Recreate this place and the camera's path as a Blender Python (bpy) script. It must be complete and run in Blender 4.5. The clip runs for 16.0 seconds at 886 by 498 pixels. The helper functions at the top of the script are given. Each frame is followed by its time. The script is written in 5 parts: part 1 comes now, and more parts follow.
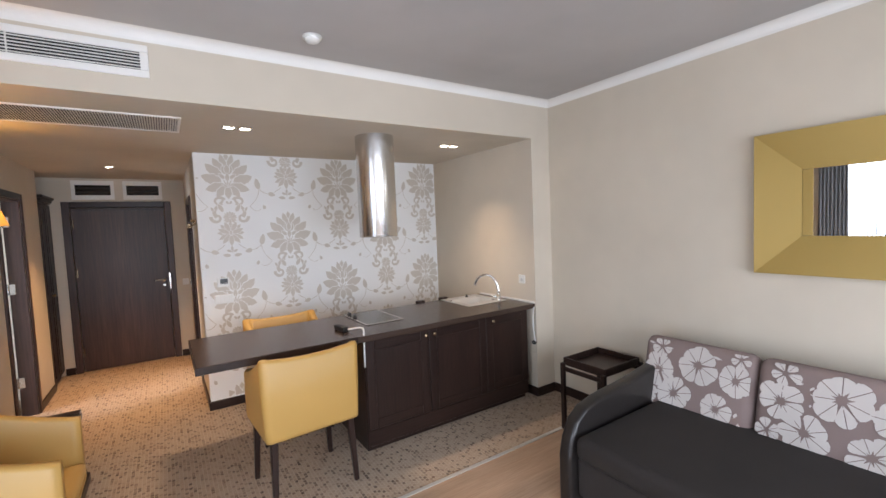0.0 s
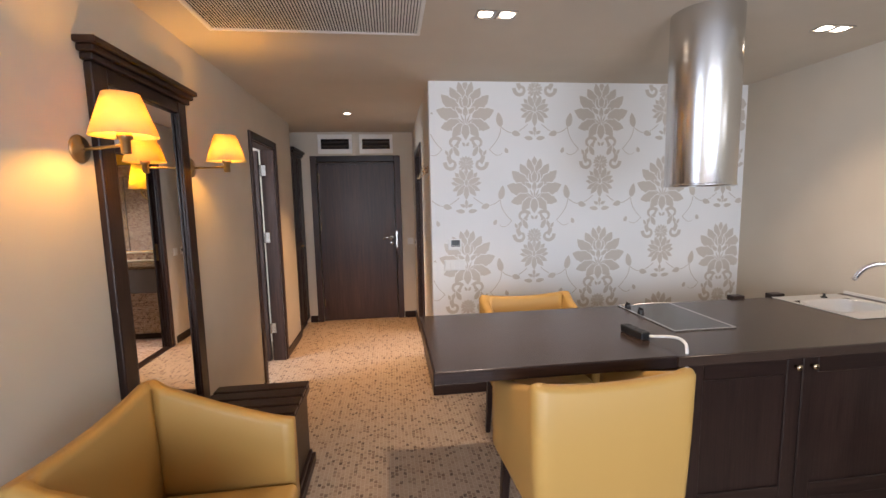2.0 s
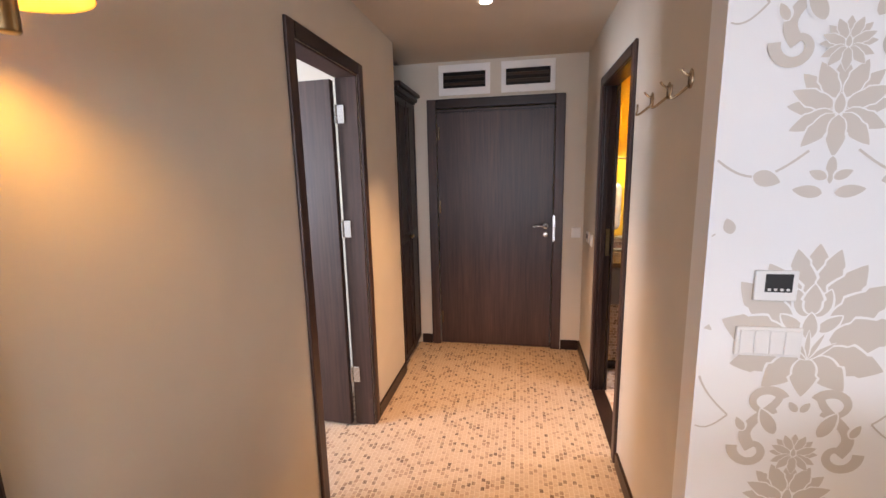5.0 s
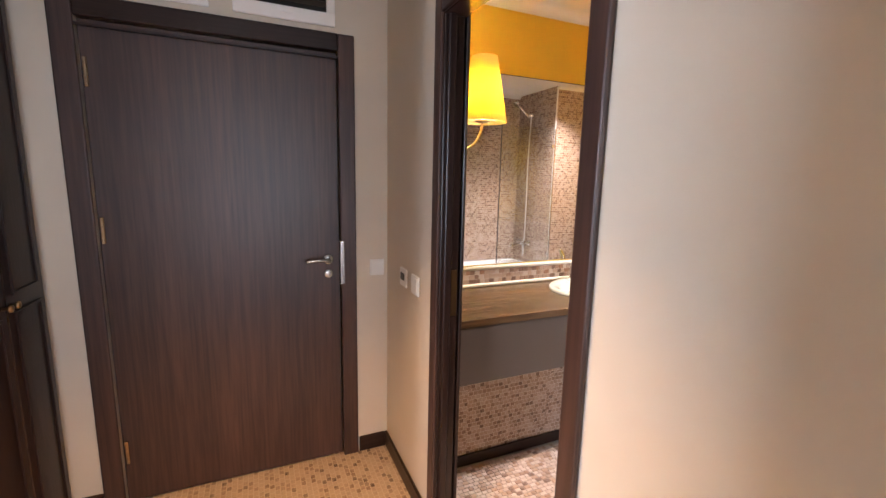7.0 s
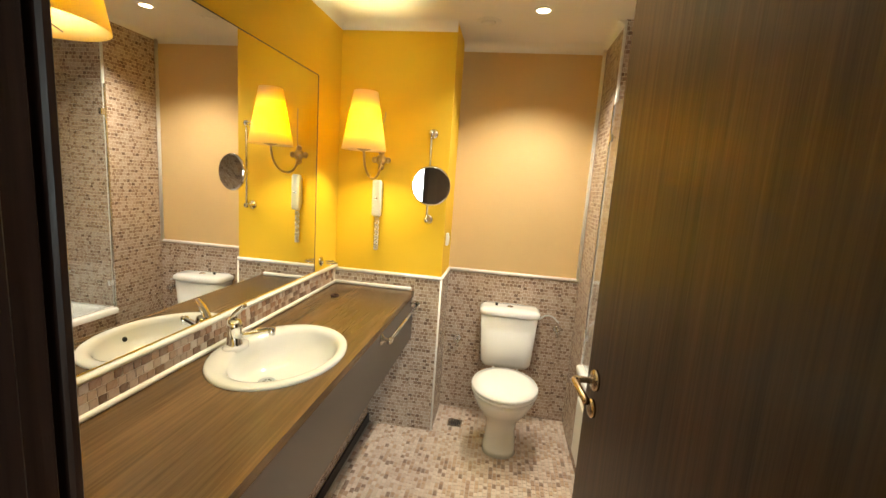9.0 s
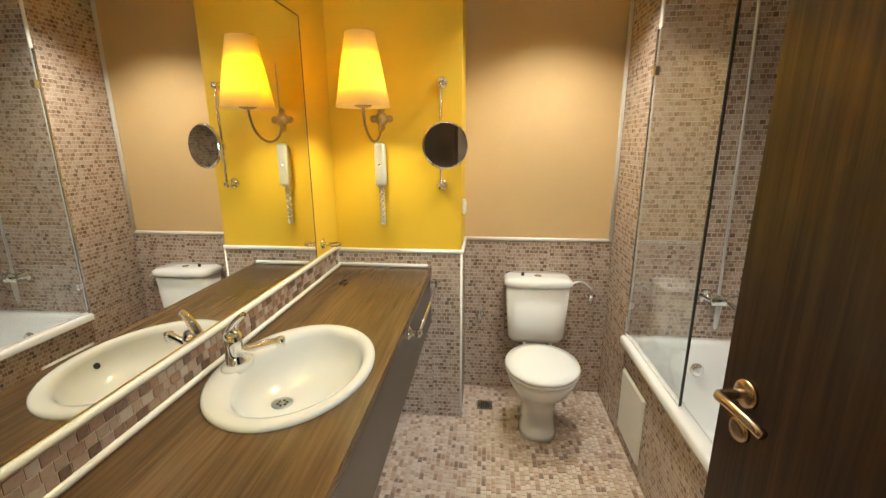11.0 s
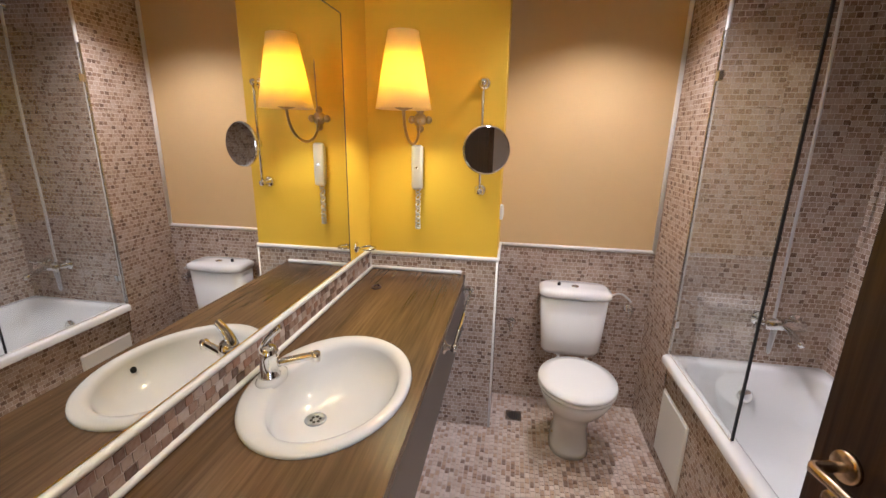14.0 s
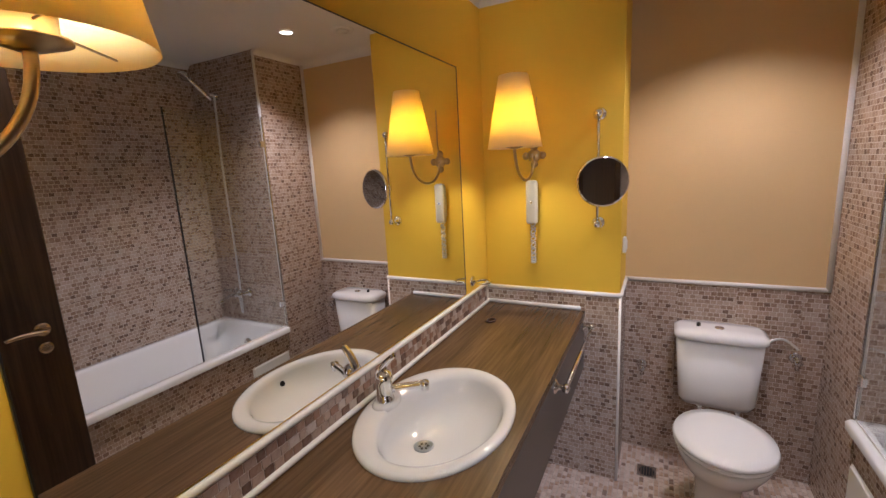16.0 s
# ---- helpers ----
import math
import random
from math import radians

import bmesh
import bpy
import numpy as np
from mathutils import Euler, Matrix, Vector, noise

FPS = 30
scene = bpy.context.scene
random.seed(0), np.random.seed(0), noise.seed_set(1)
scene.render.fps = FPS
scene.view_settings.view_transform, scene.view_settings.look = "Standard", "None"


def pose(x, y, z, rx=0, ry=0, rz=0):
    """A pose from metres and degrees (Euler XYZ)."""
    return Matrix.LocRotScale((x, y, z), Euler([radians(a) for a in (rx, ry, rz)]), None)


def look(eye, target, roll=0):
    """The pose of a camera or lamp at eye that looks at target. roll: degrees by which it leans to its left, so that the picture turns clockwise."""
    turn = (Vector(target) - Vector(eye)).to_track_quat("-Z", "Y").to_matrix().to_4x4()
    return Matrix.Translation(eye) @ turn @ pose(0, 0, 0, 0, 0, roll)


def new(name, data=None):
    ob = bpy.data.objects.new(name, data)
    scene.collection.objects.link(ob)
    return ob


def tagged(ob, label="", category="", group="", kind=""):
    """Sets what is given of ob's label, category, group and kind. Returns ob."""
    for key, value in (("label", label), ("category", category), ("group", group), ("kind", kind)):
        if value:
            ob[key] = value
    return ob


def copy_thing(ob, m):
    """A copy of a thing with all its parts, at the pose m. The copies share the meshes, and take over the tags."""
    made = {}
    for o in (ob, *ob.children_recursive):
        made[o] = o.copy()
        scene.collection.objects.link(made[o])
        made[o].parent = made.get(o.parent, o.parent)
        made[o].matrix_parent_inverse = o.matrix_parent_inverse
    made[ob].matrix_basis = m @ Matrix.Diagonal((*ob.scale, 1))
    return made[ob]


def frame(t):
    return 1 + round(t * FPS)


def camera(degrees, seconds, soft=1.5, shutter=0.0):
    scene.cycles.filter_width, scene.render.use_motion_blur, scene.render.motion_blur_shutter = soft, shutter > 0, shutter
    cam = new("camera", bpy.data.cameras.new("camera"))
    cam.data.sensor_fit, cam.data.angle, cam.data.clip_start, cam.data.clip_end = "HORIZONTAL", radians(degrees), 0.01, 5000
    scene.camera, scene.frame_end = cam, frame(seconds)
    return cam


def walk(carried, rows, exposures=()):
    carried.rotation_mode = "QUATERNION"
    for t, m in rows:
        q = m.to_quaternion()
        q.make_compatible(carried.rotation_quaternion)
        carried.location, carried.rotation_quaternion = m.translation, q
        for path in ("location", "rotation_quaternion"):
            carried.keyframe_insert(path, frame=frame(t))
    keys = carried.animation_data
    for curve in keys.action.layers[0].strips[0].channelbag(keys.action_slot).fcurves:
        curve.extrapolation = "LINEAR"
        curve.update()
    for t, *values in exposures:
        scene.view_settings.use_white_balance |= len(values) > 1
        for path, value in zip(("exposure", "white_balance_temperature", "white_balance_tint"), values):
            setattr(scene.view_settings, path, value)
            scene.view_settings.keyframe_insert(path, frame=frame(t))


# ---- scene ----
EXPOSURES = [(0, 0.45, 6550, 17), (2, 0.5, 6550, 18), (4, 0.65, 6500, 20), (6.4, 1.1, 6550, 22), (7.5, 1.05, 6200, 15), (8.4, 0.7, 6700, 8), (9, 0.4, 7400, 0), (10.2, 0.15, 7200, -6), (12.3, 0.1, 5900, 11), (13.5, 0.0, 5900, 14),
             (14.5, -0.3, 5800, 20), (15.2, -0.5, 5850, 22), (16, -0.55, 5850, 22)]
cam = camera(92.7, 16.0)
PATH = [
    (0, (0.187, -0.286, 1.666), (1.283, 1.383, 1.547), -2.4),
    (0.5, (0.156, -0.003, 1.653), (0.985, 1.814, 1.555), -2.7),
    (1, (0.155, 0.317, 1.623), (0.706, 2.237, 1.517), -2.1),
    (1.5, (0.132, 0.704, 1.604), (0.656, 2.629, 1.472), -1.4),
    (2, (0.141, 1.002, 1.537), (0.383, 2.974, 1.309), -1.2),
    (2.5, (0.14, 1.218, 1.5), (-0.144, 3.134, 1.0), 0.1),
    (3, (0.092, 1.497, 1.474), (-0.351, 3.346, 0.854), 0.6),
    (3.5, (0.052, 1.844, 1.478), (-0.377, 3.705, 0.883), -0.4),
    (4, (0.07, 2.213, 1.523), (-0.371, 4.111, 1.071), 0.3),
    (4.2, (0.056, 2.372, 1.531), (-0.379, 4.28, 1.122), -0.1),
    (6.5, (-0.206, 3.998, 1.477), (0.062, 5.953, 1.151), -0.2),
    (7, (-0.162, 4.428, 1.476), (0.636, 6.233, 1.15), 1.3),
    (7.5, (-0.063, 4.821, 1.471), (1.153, 6.369, 1.116), -2.8),
    (8, (-0.023, 5.059, 1.548), (1.415, 6.376, 1.107), -0.7),
    (8.5, (0.108, 5.241, 1.578), (1.88, 6.082, 1.19), 1.1),
    (9, (0.228, 5.455, 1.535), (2.185, 5.73, 1.226), 4.0),
    (9.5, (0.338, 5.547, 1.535), (2.291, 5.805, 1.189), 1.0),
    (10, (0.426, 5.579, 1.508), (2.371, 5.849, 1.127), 0.2),
    (12.5, (0.566, 5.757, 1.536), (2.461, 5.827, 0.899), 1.2),
    (13, (0.578, 5.744, 1.525), (2.476, 5.821, 0.899), 3.3),
    (13.5, (0.59, 5.764, 1.527), (2.496, 5.854, 0.926), 3.3),
    (14, (0.598, 5.735, 1.572), (2.504, 6.046, 1.052), 1.1),
    (14.5, (0.576, 5.687, 1.616), (2.406, 6.379, 1.202), -1.2),
    (15, (0.568, 5.594, 1.643), (2.209, 6.676, 1.277), -3.7),
    (15.5, (0.595, 5.613, 1.605), (2.231, 6.715, 1.277), -3.1),
    (16, (0.59, 5.644, 1.596), (2.334, 6.55, 1.229), -3.1),
]
walk(cam, [(t, look(e, a, r)) for t, e, a, r in PATH], EXPOSURES)


# world and lights
world = bpy.data.worlds.new("world")
scene.world = world
world.use_nodes = True
wn = world.node_tree.nodes
sky = wn.new("ShaderNodeTexSky")
sky.sky_type, sky.sun_disc = 'NISHITA', False
sky.sun_elevation, sky.sun_rotation = radians(40), radians(200)
wn["Background"].inputs["Strength"].default_value = 0.12
world.node_tree.links.new(sky.outputs[0], wn["Background"].inputs["Color"])


def lamp(name, kind, energy, color, m, **kw):
    d = bpy.data.lights.new(name, kind)
    d.energy, d.color = energy, color
    if "size" in kw:
        d.shape, d.size, d.size_y = 'RECTANGLE', kw["size"], kw["size_y"]
    if "radius" in kw:
        d.shadow_soft_size = kw["radius"]
    if "cone" in kw:
        d.spot_size, d.spot_blend = radians(kw["cone"]), kw["blend"]
    ob = new(name, d)
    ob.matrix_world = m
    return ob


DAY = (0.72, 0.855, 1.0)
WARM = (1.0, 0.78, 0.56)
AMBER = (1.0, 0.66, 0.27)
# daylight through the window behind the start of the walk and the glazed door beside it
lamp("window_daylight", 'AREA', 130, DAY, look((1.0, -2.52, 1.35), (1.0, 1.5, -0.6)), size=3.6, size_y=2.1)
lamp("door_daylight", 'AREA', 36, DAY, look((-0.86, 0.75, 1.2), (3.0, 0.9, 1.0)), size=1.2, size_y=2.0)
lamp("bedroom_daylight", 'AREA', 75, DAY, look((-3.56, 3.95, 1.5), (0.45, 5.8, 1.2)), size=0.84, size_y=1.14)
# recessed ceiling spots
ROOM_SPOTS = [(0.62, 3.07), (0.725, 3.07), (2.476, 3.105), (2.574, 3.105)]
for sx, sy in ROOM_SPOTS:
    lamp("spot_light", 'SPOT', 38 if sx < 2 else 20, WARM, look((sx, sy, 2.385), (sx, sy, 0)), radius=0.02, cone=96, blend=1.0)
lamp("spot_light", 'SPOT', 170, (1.0, 0.58, 0.25), look((-0.247, 5.37, 2.385), (-0.247, 5.37, 0)), radius=0.02, cone=80, blend=1.0)
BATH_SPOTS = [(1.26, 5.43), (1.865, 5.43), (2.47, 5.36)]
for sx, sy in BATH_SPOTS:
    lamp("spot_light", 'SPOT', 60 if sx > 2 else 29, (1.0, 0.93, 0.89), look((sx, sy, 2.375), (sx, sy, 0)), radius=0.014, cone=116, blend=0.75)
# bulbs in the shades
for ly in (2.545, 3.435):
    lamp("bulb", 'POINT', 8, (1.0, 0.50, 0.08), pose(-0.717, ly, 1.825), radius=0.03)
for bx, by, bz in ((0.808, 6.207, 1.856), (2.336, 6.19, 1.79)):
    lamp("bulb", 'POINT', 22, (1.0, 0.89, 0.50), pose(bx, by, bz), radius=0.045)



# materials
def mat(name, color, rough=0.6, metal=0.0, **kw):
    m = bpy.data.materials.new(name)
    m.use_nodes = True
    b = m.node_tree.nodes["Principled BSDF"]
    b.inputs["Base Color"].default_value = (*color, 1)
    b.inputs["Roughness"].default_value = rough
    b.inputs["Metallic"].default_value = metal
    for k, v in kw.items():
        b.inputs[k.replace("_", " ")].default_value = v
    return m


def nodes_of(m):
    nt = m.node_tree
    return nt, nt.nodes, nt.links, nt.nodes["Principled BSDF"]


def coords(nt, scale=(1, 1, 1), rot=(0, 0, 0), space="Object"):
    tc = nt.nodes.new("ShaderNodeTexCoord")
    mp = nt.nodes.new("ShaderNodeMapping")
    mp.inputs["Scale"].default_value = scale
    mp.inputs["Rotation"].default_value = rot
    nt.links.new(tc.outputs[space], mp.inputs["Vector"])
    return mp.outputs["Vector"]


def noise_node(nt, vec, scale, detail=4, rough=0.6, distortion=0.0):
    n = nt.nodes.new("ShaderNodeTexNoise")
    n.inputs["Scale"].default_value, n.inputs["Detail"].default_value = scale, detail
    n.inputs["Roughness"].default_value, n.inputs["Distortion"].default_value = rough, distortion
    nt.links.new(vec, n.inputs["Vector"])
    return n.outputs["Fac"]


def ramp(nt, fac, stops, steps=False):
    r = nt.nodes.new("ShaderNodeValToRGB")
    e = r.color_ramp.elements
    while len(e) < len(stops):
        e.new(0.5)
    for el, (p, c) in zip(e, stops):
        el.position, el.color = p, (*c, 1)
    r.color_ramp.interpolation = 'CONSTANT' if steps else 'LINEAR'
    nt.links.new(fac, r.inputs["Fac"])
    return r.outputs["Color"]


def mix(nt, fac, a, b, mode='MIX'):
    x = nt.nodes.new("ShaderNodeMix")
    x.data_type, x.blend_type = 'RGBA', mode
    for sock, v in ((0, fac), (6, a), (7, b)):
        if isinstance(v, (int, float)):
            x.inputs[sock].default_value = v
        elif isinstance(v, tuple):
            x.inputs[sock].default_value = (*v, 1)
        else:
            nt.links.new(v, x.inputs[sock])
    return x.outputs[2]


def bump(nt, b, height, strength=0.3, dist=0.01):
    n = nt.nodes.new("ShaderNodeBump")
    n.inputs["Strength"].default_value, n.inputs["Distance"].default_value = strength, dist
    nt.links.new(height, n.inputs["Height"])
    nt.links.new(n.outputs["Normal"], b.inputs["Normal"])


def plaster(name, color, amount=0.06, rough=0.85, grain=260):
    m = mat(name, color, rough)
    nt, ns, ln, b = nodes_of(m)
    v = coords(nt)
    big = noise_node(nt, v, 1.3, 3)
    dark = tuple(c * (1 - amount) for c in color)
    lite = tuple(min(1, c * (1 + amount)) for c in color)
    ln.new(ramp(nt, big, [(0.3, dark), (0.7, lite)]), b.inputs["Base Color"])
    bump(nt, b, noise_node(nt, v, grain, 2), 0.12, 0.002)
    return m


def wood(name, dark, lite, axis=2, scale=1.0, rough=0.4, strength=0.25, coat=0.0, gloss=0.32):
    m = mat(name, lite, rough, Coat_Weight=coat, Coat_Roughness=0.15, Specular_IOR_Level=gloss)
    nt, ns, ln, b = nodes_of(m)
    s = [14 * scale] * 3
    s[axis] = 0.9 * scale
    v = coords(nt, tuple(s))
    g = noise_node(nt, v, 2.2, 6, 0.65, 1.2)
    s2 = [90 * scale] * 3
    s2[axis] = 3 * scale
    fine = noise_node(nt, coords(nt, tuple(s2)), 1.5, 3)
    c = ramp(nt, g, [(0.25, dark), (0.5, tuple((a + d) / 2 for a, d in zip(dark, lite))), (0.75, lite)])
    c = mix(nt, 0.5, c, ramp(nt, fine, [(0.35, dark), (0.65, lite)]))
    s3 = [5.5 * scale] * 3
    s3[axis] = 0.12 * scale
    band = noise_node(nt, coords(nt, tuple(s3)), 1.0, 2)
    c = mix(nt, 0.8, c, ramp(nt, band, [(0.3, (0.62, 0.62, 0.64)), (0.7, (1.25, 1.2, 1.18))]), 'MULTIPLY')
    ln.new(c, b.inputs["Base Color"])
    bump(nt, b, fine, strength, 0.002)
    return m


M_WALL = plaster("wall_paint", (0.59, 0.52, 0.42))
# white ceiling paint, darkened in its colour to stand in for weaker light
M_CEIL = plaster("ceiling_paint_dimmed", (0.45, 0.43, 0.415))
M_WHITE = plaster("white_trim_paint", (0.78, 0.76, 0.72), 0.03, 0.5)
M_PAPER = plaster("wallpaper_ground", (0.80, 0.79, 0.76), 0.03, 0.55, 500)
M_MOTIF = mat("wallpaper_motif", (0.565, 0.51, 0.435), 0.45)
M_YELLOW = plaster("pale_amber_paint", (0.66, 0.46, 0.22), 0.05)
M_AMBER = plaster("amber_paint", (0.72, 0.455, 0.032), 0.05)
M_DARK = wood("dark_wenge_wood", (0.012, 0.0065, 0.005), (0.036, 0.019, 0.0145), 2, rough=0.35)
M_DARKH = wood("dark_wenge_wood_level", (0.012, 0.0065, 0.005), (0.036, 0.019, 0.0145), 0, rough=0.32)
M_DARKY = wood("dark_wenge_wood_long", (0.012, 0.0065, 0.005), (0.036, 0.019, 0.0145), 1, rough=0.35)
M_TOP = wood("dark_laminate_top", (0.036, 0.023, 0.017), (0.054, 0.034, 0.025), 0, 1.4, rough=0.24, strength=0.04, gloss=0.5)
M_DOOR = wood("dark_oak_door", (0.028, 0.0145, 0.011), (0.086, 0.044, 0.032), 2, 0.6, rough=0.42, strength=0.15, gloss=0.45)
M_LEAF = wood("dark_oak_leaf", (0.012, 0.0065, 0.003), (0.070, 0.038, 0.017), 2, 0.45, rough=0.40, strength=0.5, coat=0.1)
M_FLOOR = wood("oak_floorboard", (0.30, 0.19, 0.12), (0.48, 0.34, 0.23), 0, rough=0.35)
M_COUNTER = wood("brown_oak_counter", (0.062, 0.035, 0.0165), (0.152, 0.090, 0.043), 0, 0.8, rough=0.27)
M_APRON = mat("grey_brown_laminate", (0.10, 0.080, 0.068), 0.38)
M_LEATHER = mat("mustard_leather", (0.46, 0.27, 0.075), 0.42)
M_CHROME = mat("chrome", (0.80, 0.80, 0.80), 0.08, 1.0)
M_STEEL = mat("brushed_steel", (0.62, 0.61, 0.60), 0.24, 1.0)
M_BRASS = mat("aged_brass", (0.45, 0.33, 0.17), 0.28, 1.0)
M_BRONZE = mat("bronze_lever", (0.50, 0.38, 0.25), 0.25, 1.0)
M_MIRROR = mat("mirror_silver", (0.88, 0.88, 0.87), 0.01, 1.0)
M_CERAMIC = mat("white_ceramic", (0.80, 0.80, 0.79), 0.08, Coat_Weight=0.5)
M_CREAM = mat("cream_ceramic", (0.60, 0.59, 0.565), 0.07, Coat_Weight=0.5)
M_PLASTIC = mat("white_plastic", (0.75, 0.74, 0.70), 0.35)
M_BLACK = mat("black_plastic", (0.012, 0.012, 0.012), 0.35)
M_SPOT = mat("spot_glow", (1, 0.9, 0.75), 0.4, Emission_Color=(1, 0.86, 0.66, 1), Emission_Strength=14)


def cells(name, w, h, mortar, palette, grout, rough=0.4, relief=0.5, stain=0.12, offset=0.5, shift=True, speckle=0.14, turn=0, fade=0.0):
    """Small stones or woven dashes laid in rows in the local xy plane."""
    m = mat(name, palette[0][1], rough)
    nt, ns, ln, b = nodes_of(m)
    tc = ns.new("ShaderNodeTexCoord")
    vec = tc.outputs["Object"]
    if turn:
        vec = coords(nt, rot=(0, 0, radians(turn)))
    if shift:
        info = ns.new("ShaderNodeObjectInfo")
        mul = ns.new("ShaderNodeVectorMath")
        mul.operation = 'MULTIPLY_ADD'
        ln.new(info.outputs["Random"], mul.inputs[0])
        mul.inputs[1].default_value = (7.3 * w * 8, 11 * h, 0)
        ln.new(vec, mul.inputs[2])
        vec = mul.outputs[0]
    wob = ns.new("ShaderNodeTexNoise")
    wob.inputs["Scale"].default_value = 60
    ln.new(vec, wob.inputs["Vector"])
    add = ns.new("ShaderNodeVectorMath")
    add.operation = 'MULTIPLY_ADD'
    ln.new(wob.outputs["Color"], add.inputs[0])
    add.inputs[1].default_value = (0.0042, 0.0030, 0)
    ln.new(vec, add.inputs[2])
    br = ns.new("ShaderNodeTexBrick")
    br.offset, br.squash = offset, 1.0
    br.squash_frequency = 3
    for k, v in (("Scale", 1.0), ("Mortar Size", mortar), ("Mortar Smooth", 0.3), ("Bias", 0.0), ("Brick Width", w), ("Row Height", h)):
        br.inputs[k].default_value = v
    br.inputs["Color1"].default_value, br.inputs["Color2"].default_value = (0, 0, 0, 1), (1, 1, 1, 1)
    ln.new(add.outputs[0], br.inputs["Vector"])
    col = ramp(nt, br.outputs["Color"], palette, True)
    soft = noise_node(nt, vec, 9, 4)
    col = mix(nt, stain, col, ramp(nt, soft, [(0.3, palette[-1][1]), (0.7, palette[0][1])]))
    fine = noise_node(nt, vec, 130, 4, 0.7)
    col = mix(nt, speckle, col, ramp(nt, fine, [(0.36, palette[-3][1]), (0.50, palette[1][1]), (0.64, palette[-1][1])]))
    if fade:
        patch = noise_node(nt, vec, 16, 3, 0.6, 0.5)
        col = mix(nt, ramp(nt, patch, [(0.38, (0, 0, 0)), (0.62, (fade, fade, fade))]), col, palette[0][1])
    col = mix(nt, br.outputs["Fac"], col, grout)
    ln.new(col, b.inputs["Base Color"])
    inv = ns.new("ShaderNodeMath")
    inv.operation = 'SUBTRACT'
    inv.inputs[0].default_value = 1.0
    ln.new(br.outputs["Fac"], inv.inputs[1])
    bump(nt, b, inv.outputs[0], relief, 0.002)
    return m


STONE = [(0.0, (0.46, 0.345, 0.27)), (0.26, (0.33, 0.23, 0.17)), (0.40, (0.225, 0.140, 0.095)), (0.50, (0.39, 0.29, 0.225)), (0.60, (0.115, 0.066, 0.044)), (0.67, (0.27, 0.17, 0.115)), (0.78, (0.52, 0.42, 0.35))]
PALE = [(0.0, (0.66, 0.54, 0.46)), (0.26, (0.50, 0.345, 0.25)), (0.40, (0.36, 0.205, 0.125)), (0.49, (0.60, 0.48, 0.40)), (0.60, (0.165, 0.082, 0.048)), (0.66, (0.54, 0.36, 0.24)), (0.76, (0.74, 0.64, 0.57))]
RUG = [(0.0, (0.40, 0.30, 0.215)), (0.30, (0.28, 0.19, 0.132)), (0.42, (0.35, 0.255, 0.185)), (0.54, (0.052, 0.028, 0.019)), (0.67, (0.165, 0.10, 0.066)), (0.80, (0.39, 0.295, 0.215))]
M_TILE = cells("wall_mosaic_tile", 0.0265, 0.0218, 0.0016, STONE, (0.66, 0.57, 0.49), 0.26, 1.0, 0.10, 0.37, speckle=0.26)
M_CARPET = cells("dashed_carpet", 0.030, 0.0235, 0.0024, RUG, (0.45, 0.355, 0.265), 0.95, 1.0, 0.10, 0.41, False, 0.18, 90, 0.55)


def stone(name, palette, rough, per_object, veins):
    """Cut stones, each with its own tone, veins and specks."""
    m = mat(name, palette[0][1], rough)
    nt, ns, ln, b = nodes_of(m)
    if per_object:
        pick = ns.new("ShaderNodeObjectInfo").outputs["Random"]
    else:
        pick = ns.new("ShaderNodeNewGeometry").outputs["Random Per Island"]
    col = ramp(nt, pick, palette, True)
    v = coords(nt)
    vein = noise_node(nt, v, 70, 5, 0.7, 0.8)
    col = mix(nt, veins, col, ramp(nt, vein, [(0.32, palette[2][1]), (0.52, palette[0][1]), (0.68, palette[-1][1])]))
    cloud = noise_node(nt, v, 2.3, 3)
    col = mix(nt, 0.5, col, ramp(nt, cloud, [(0.3, (0.80, 0.78, 0.76)), (0.7, (1.1, 1.08, 1.06))]), 'MULTIPLY')
    ln.new(col, b.inputs["Base Color"])
    bump(nt, b, vein, 0.25, 0.001)
    return m


RUST = [(0.0, (0.40, 0.29, 0.235)), (0.22, (0.27, 0.165, 0.12)), (0.40, (0.14, 0.075, 0.05)), (0.52, (0.36, 0.27, 0.22)), (0.66, (0.085, 0.042, 0.028)), (0.74, (0.25, 0.12, 0.07)), (0.84, (0.50, 0.42, 0.37))]
M_FSTONE = stone("floor_mosaic_stone", PALE, 0.28, False, 0.28)
M_WSTONE = stone("wall_mosaic_stone", RUST, 0.24, True, 0.25)
M_GROUT = plaster("cream_grout", (0.52, 0.46, 0.40), 0.08, 0.8)


# building helpers
def bm_box(bm, x0, x1, y0, y1, z0, z1):
    vs = [bm.verts.new((x, y, z)) for z in (z0, z1) for x, y in ((x0, y0), (x1, y0), (x1, y1), (x0, y1))]
    for f in ((3, 2, 1, 0), (4, 5, 6, 7), (0, 1, 5, 4), (1, 2, 6, 5), (2, 3, 7, 6), (3, 0, 4, 7)):
        bm.faces.new([vs[i] for i in f])
    return vs


def boxes(*bs):
    bm = bmesh.new()
    for b in bs:
        bm_box(bm, *b)
    return bm


def rbox(x0, x1, y0, y1, z0, z1, r=0.006, seg=2):
    bm = boxes((x0, x1, y0, y1, z0, z1))
    r = min(r, 0.48 * min(x1 - x0, y1 - y0, z1 - z0))
    bmesh.ops.bevel(bm, geom=bm.edges[:], offset=r, segments=seg, profile=0.5, affect='EDGES')
    return bm


def mesh_of(name, bm, material, smooth=False):
    me = bpy.data.meshes.new(name)
    bm.normal_update()
    bm.to_mesh(me)
    bm.free()
    me.materials.append(material)
    if smooth:
        for p in me.polygons:
            p.use_smooth = True
    return me


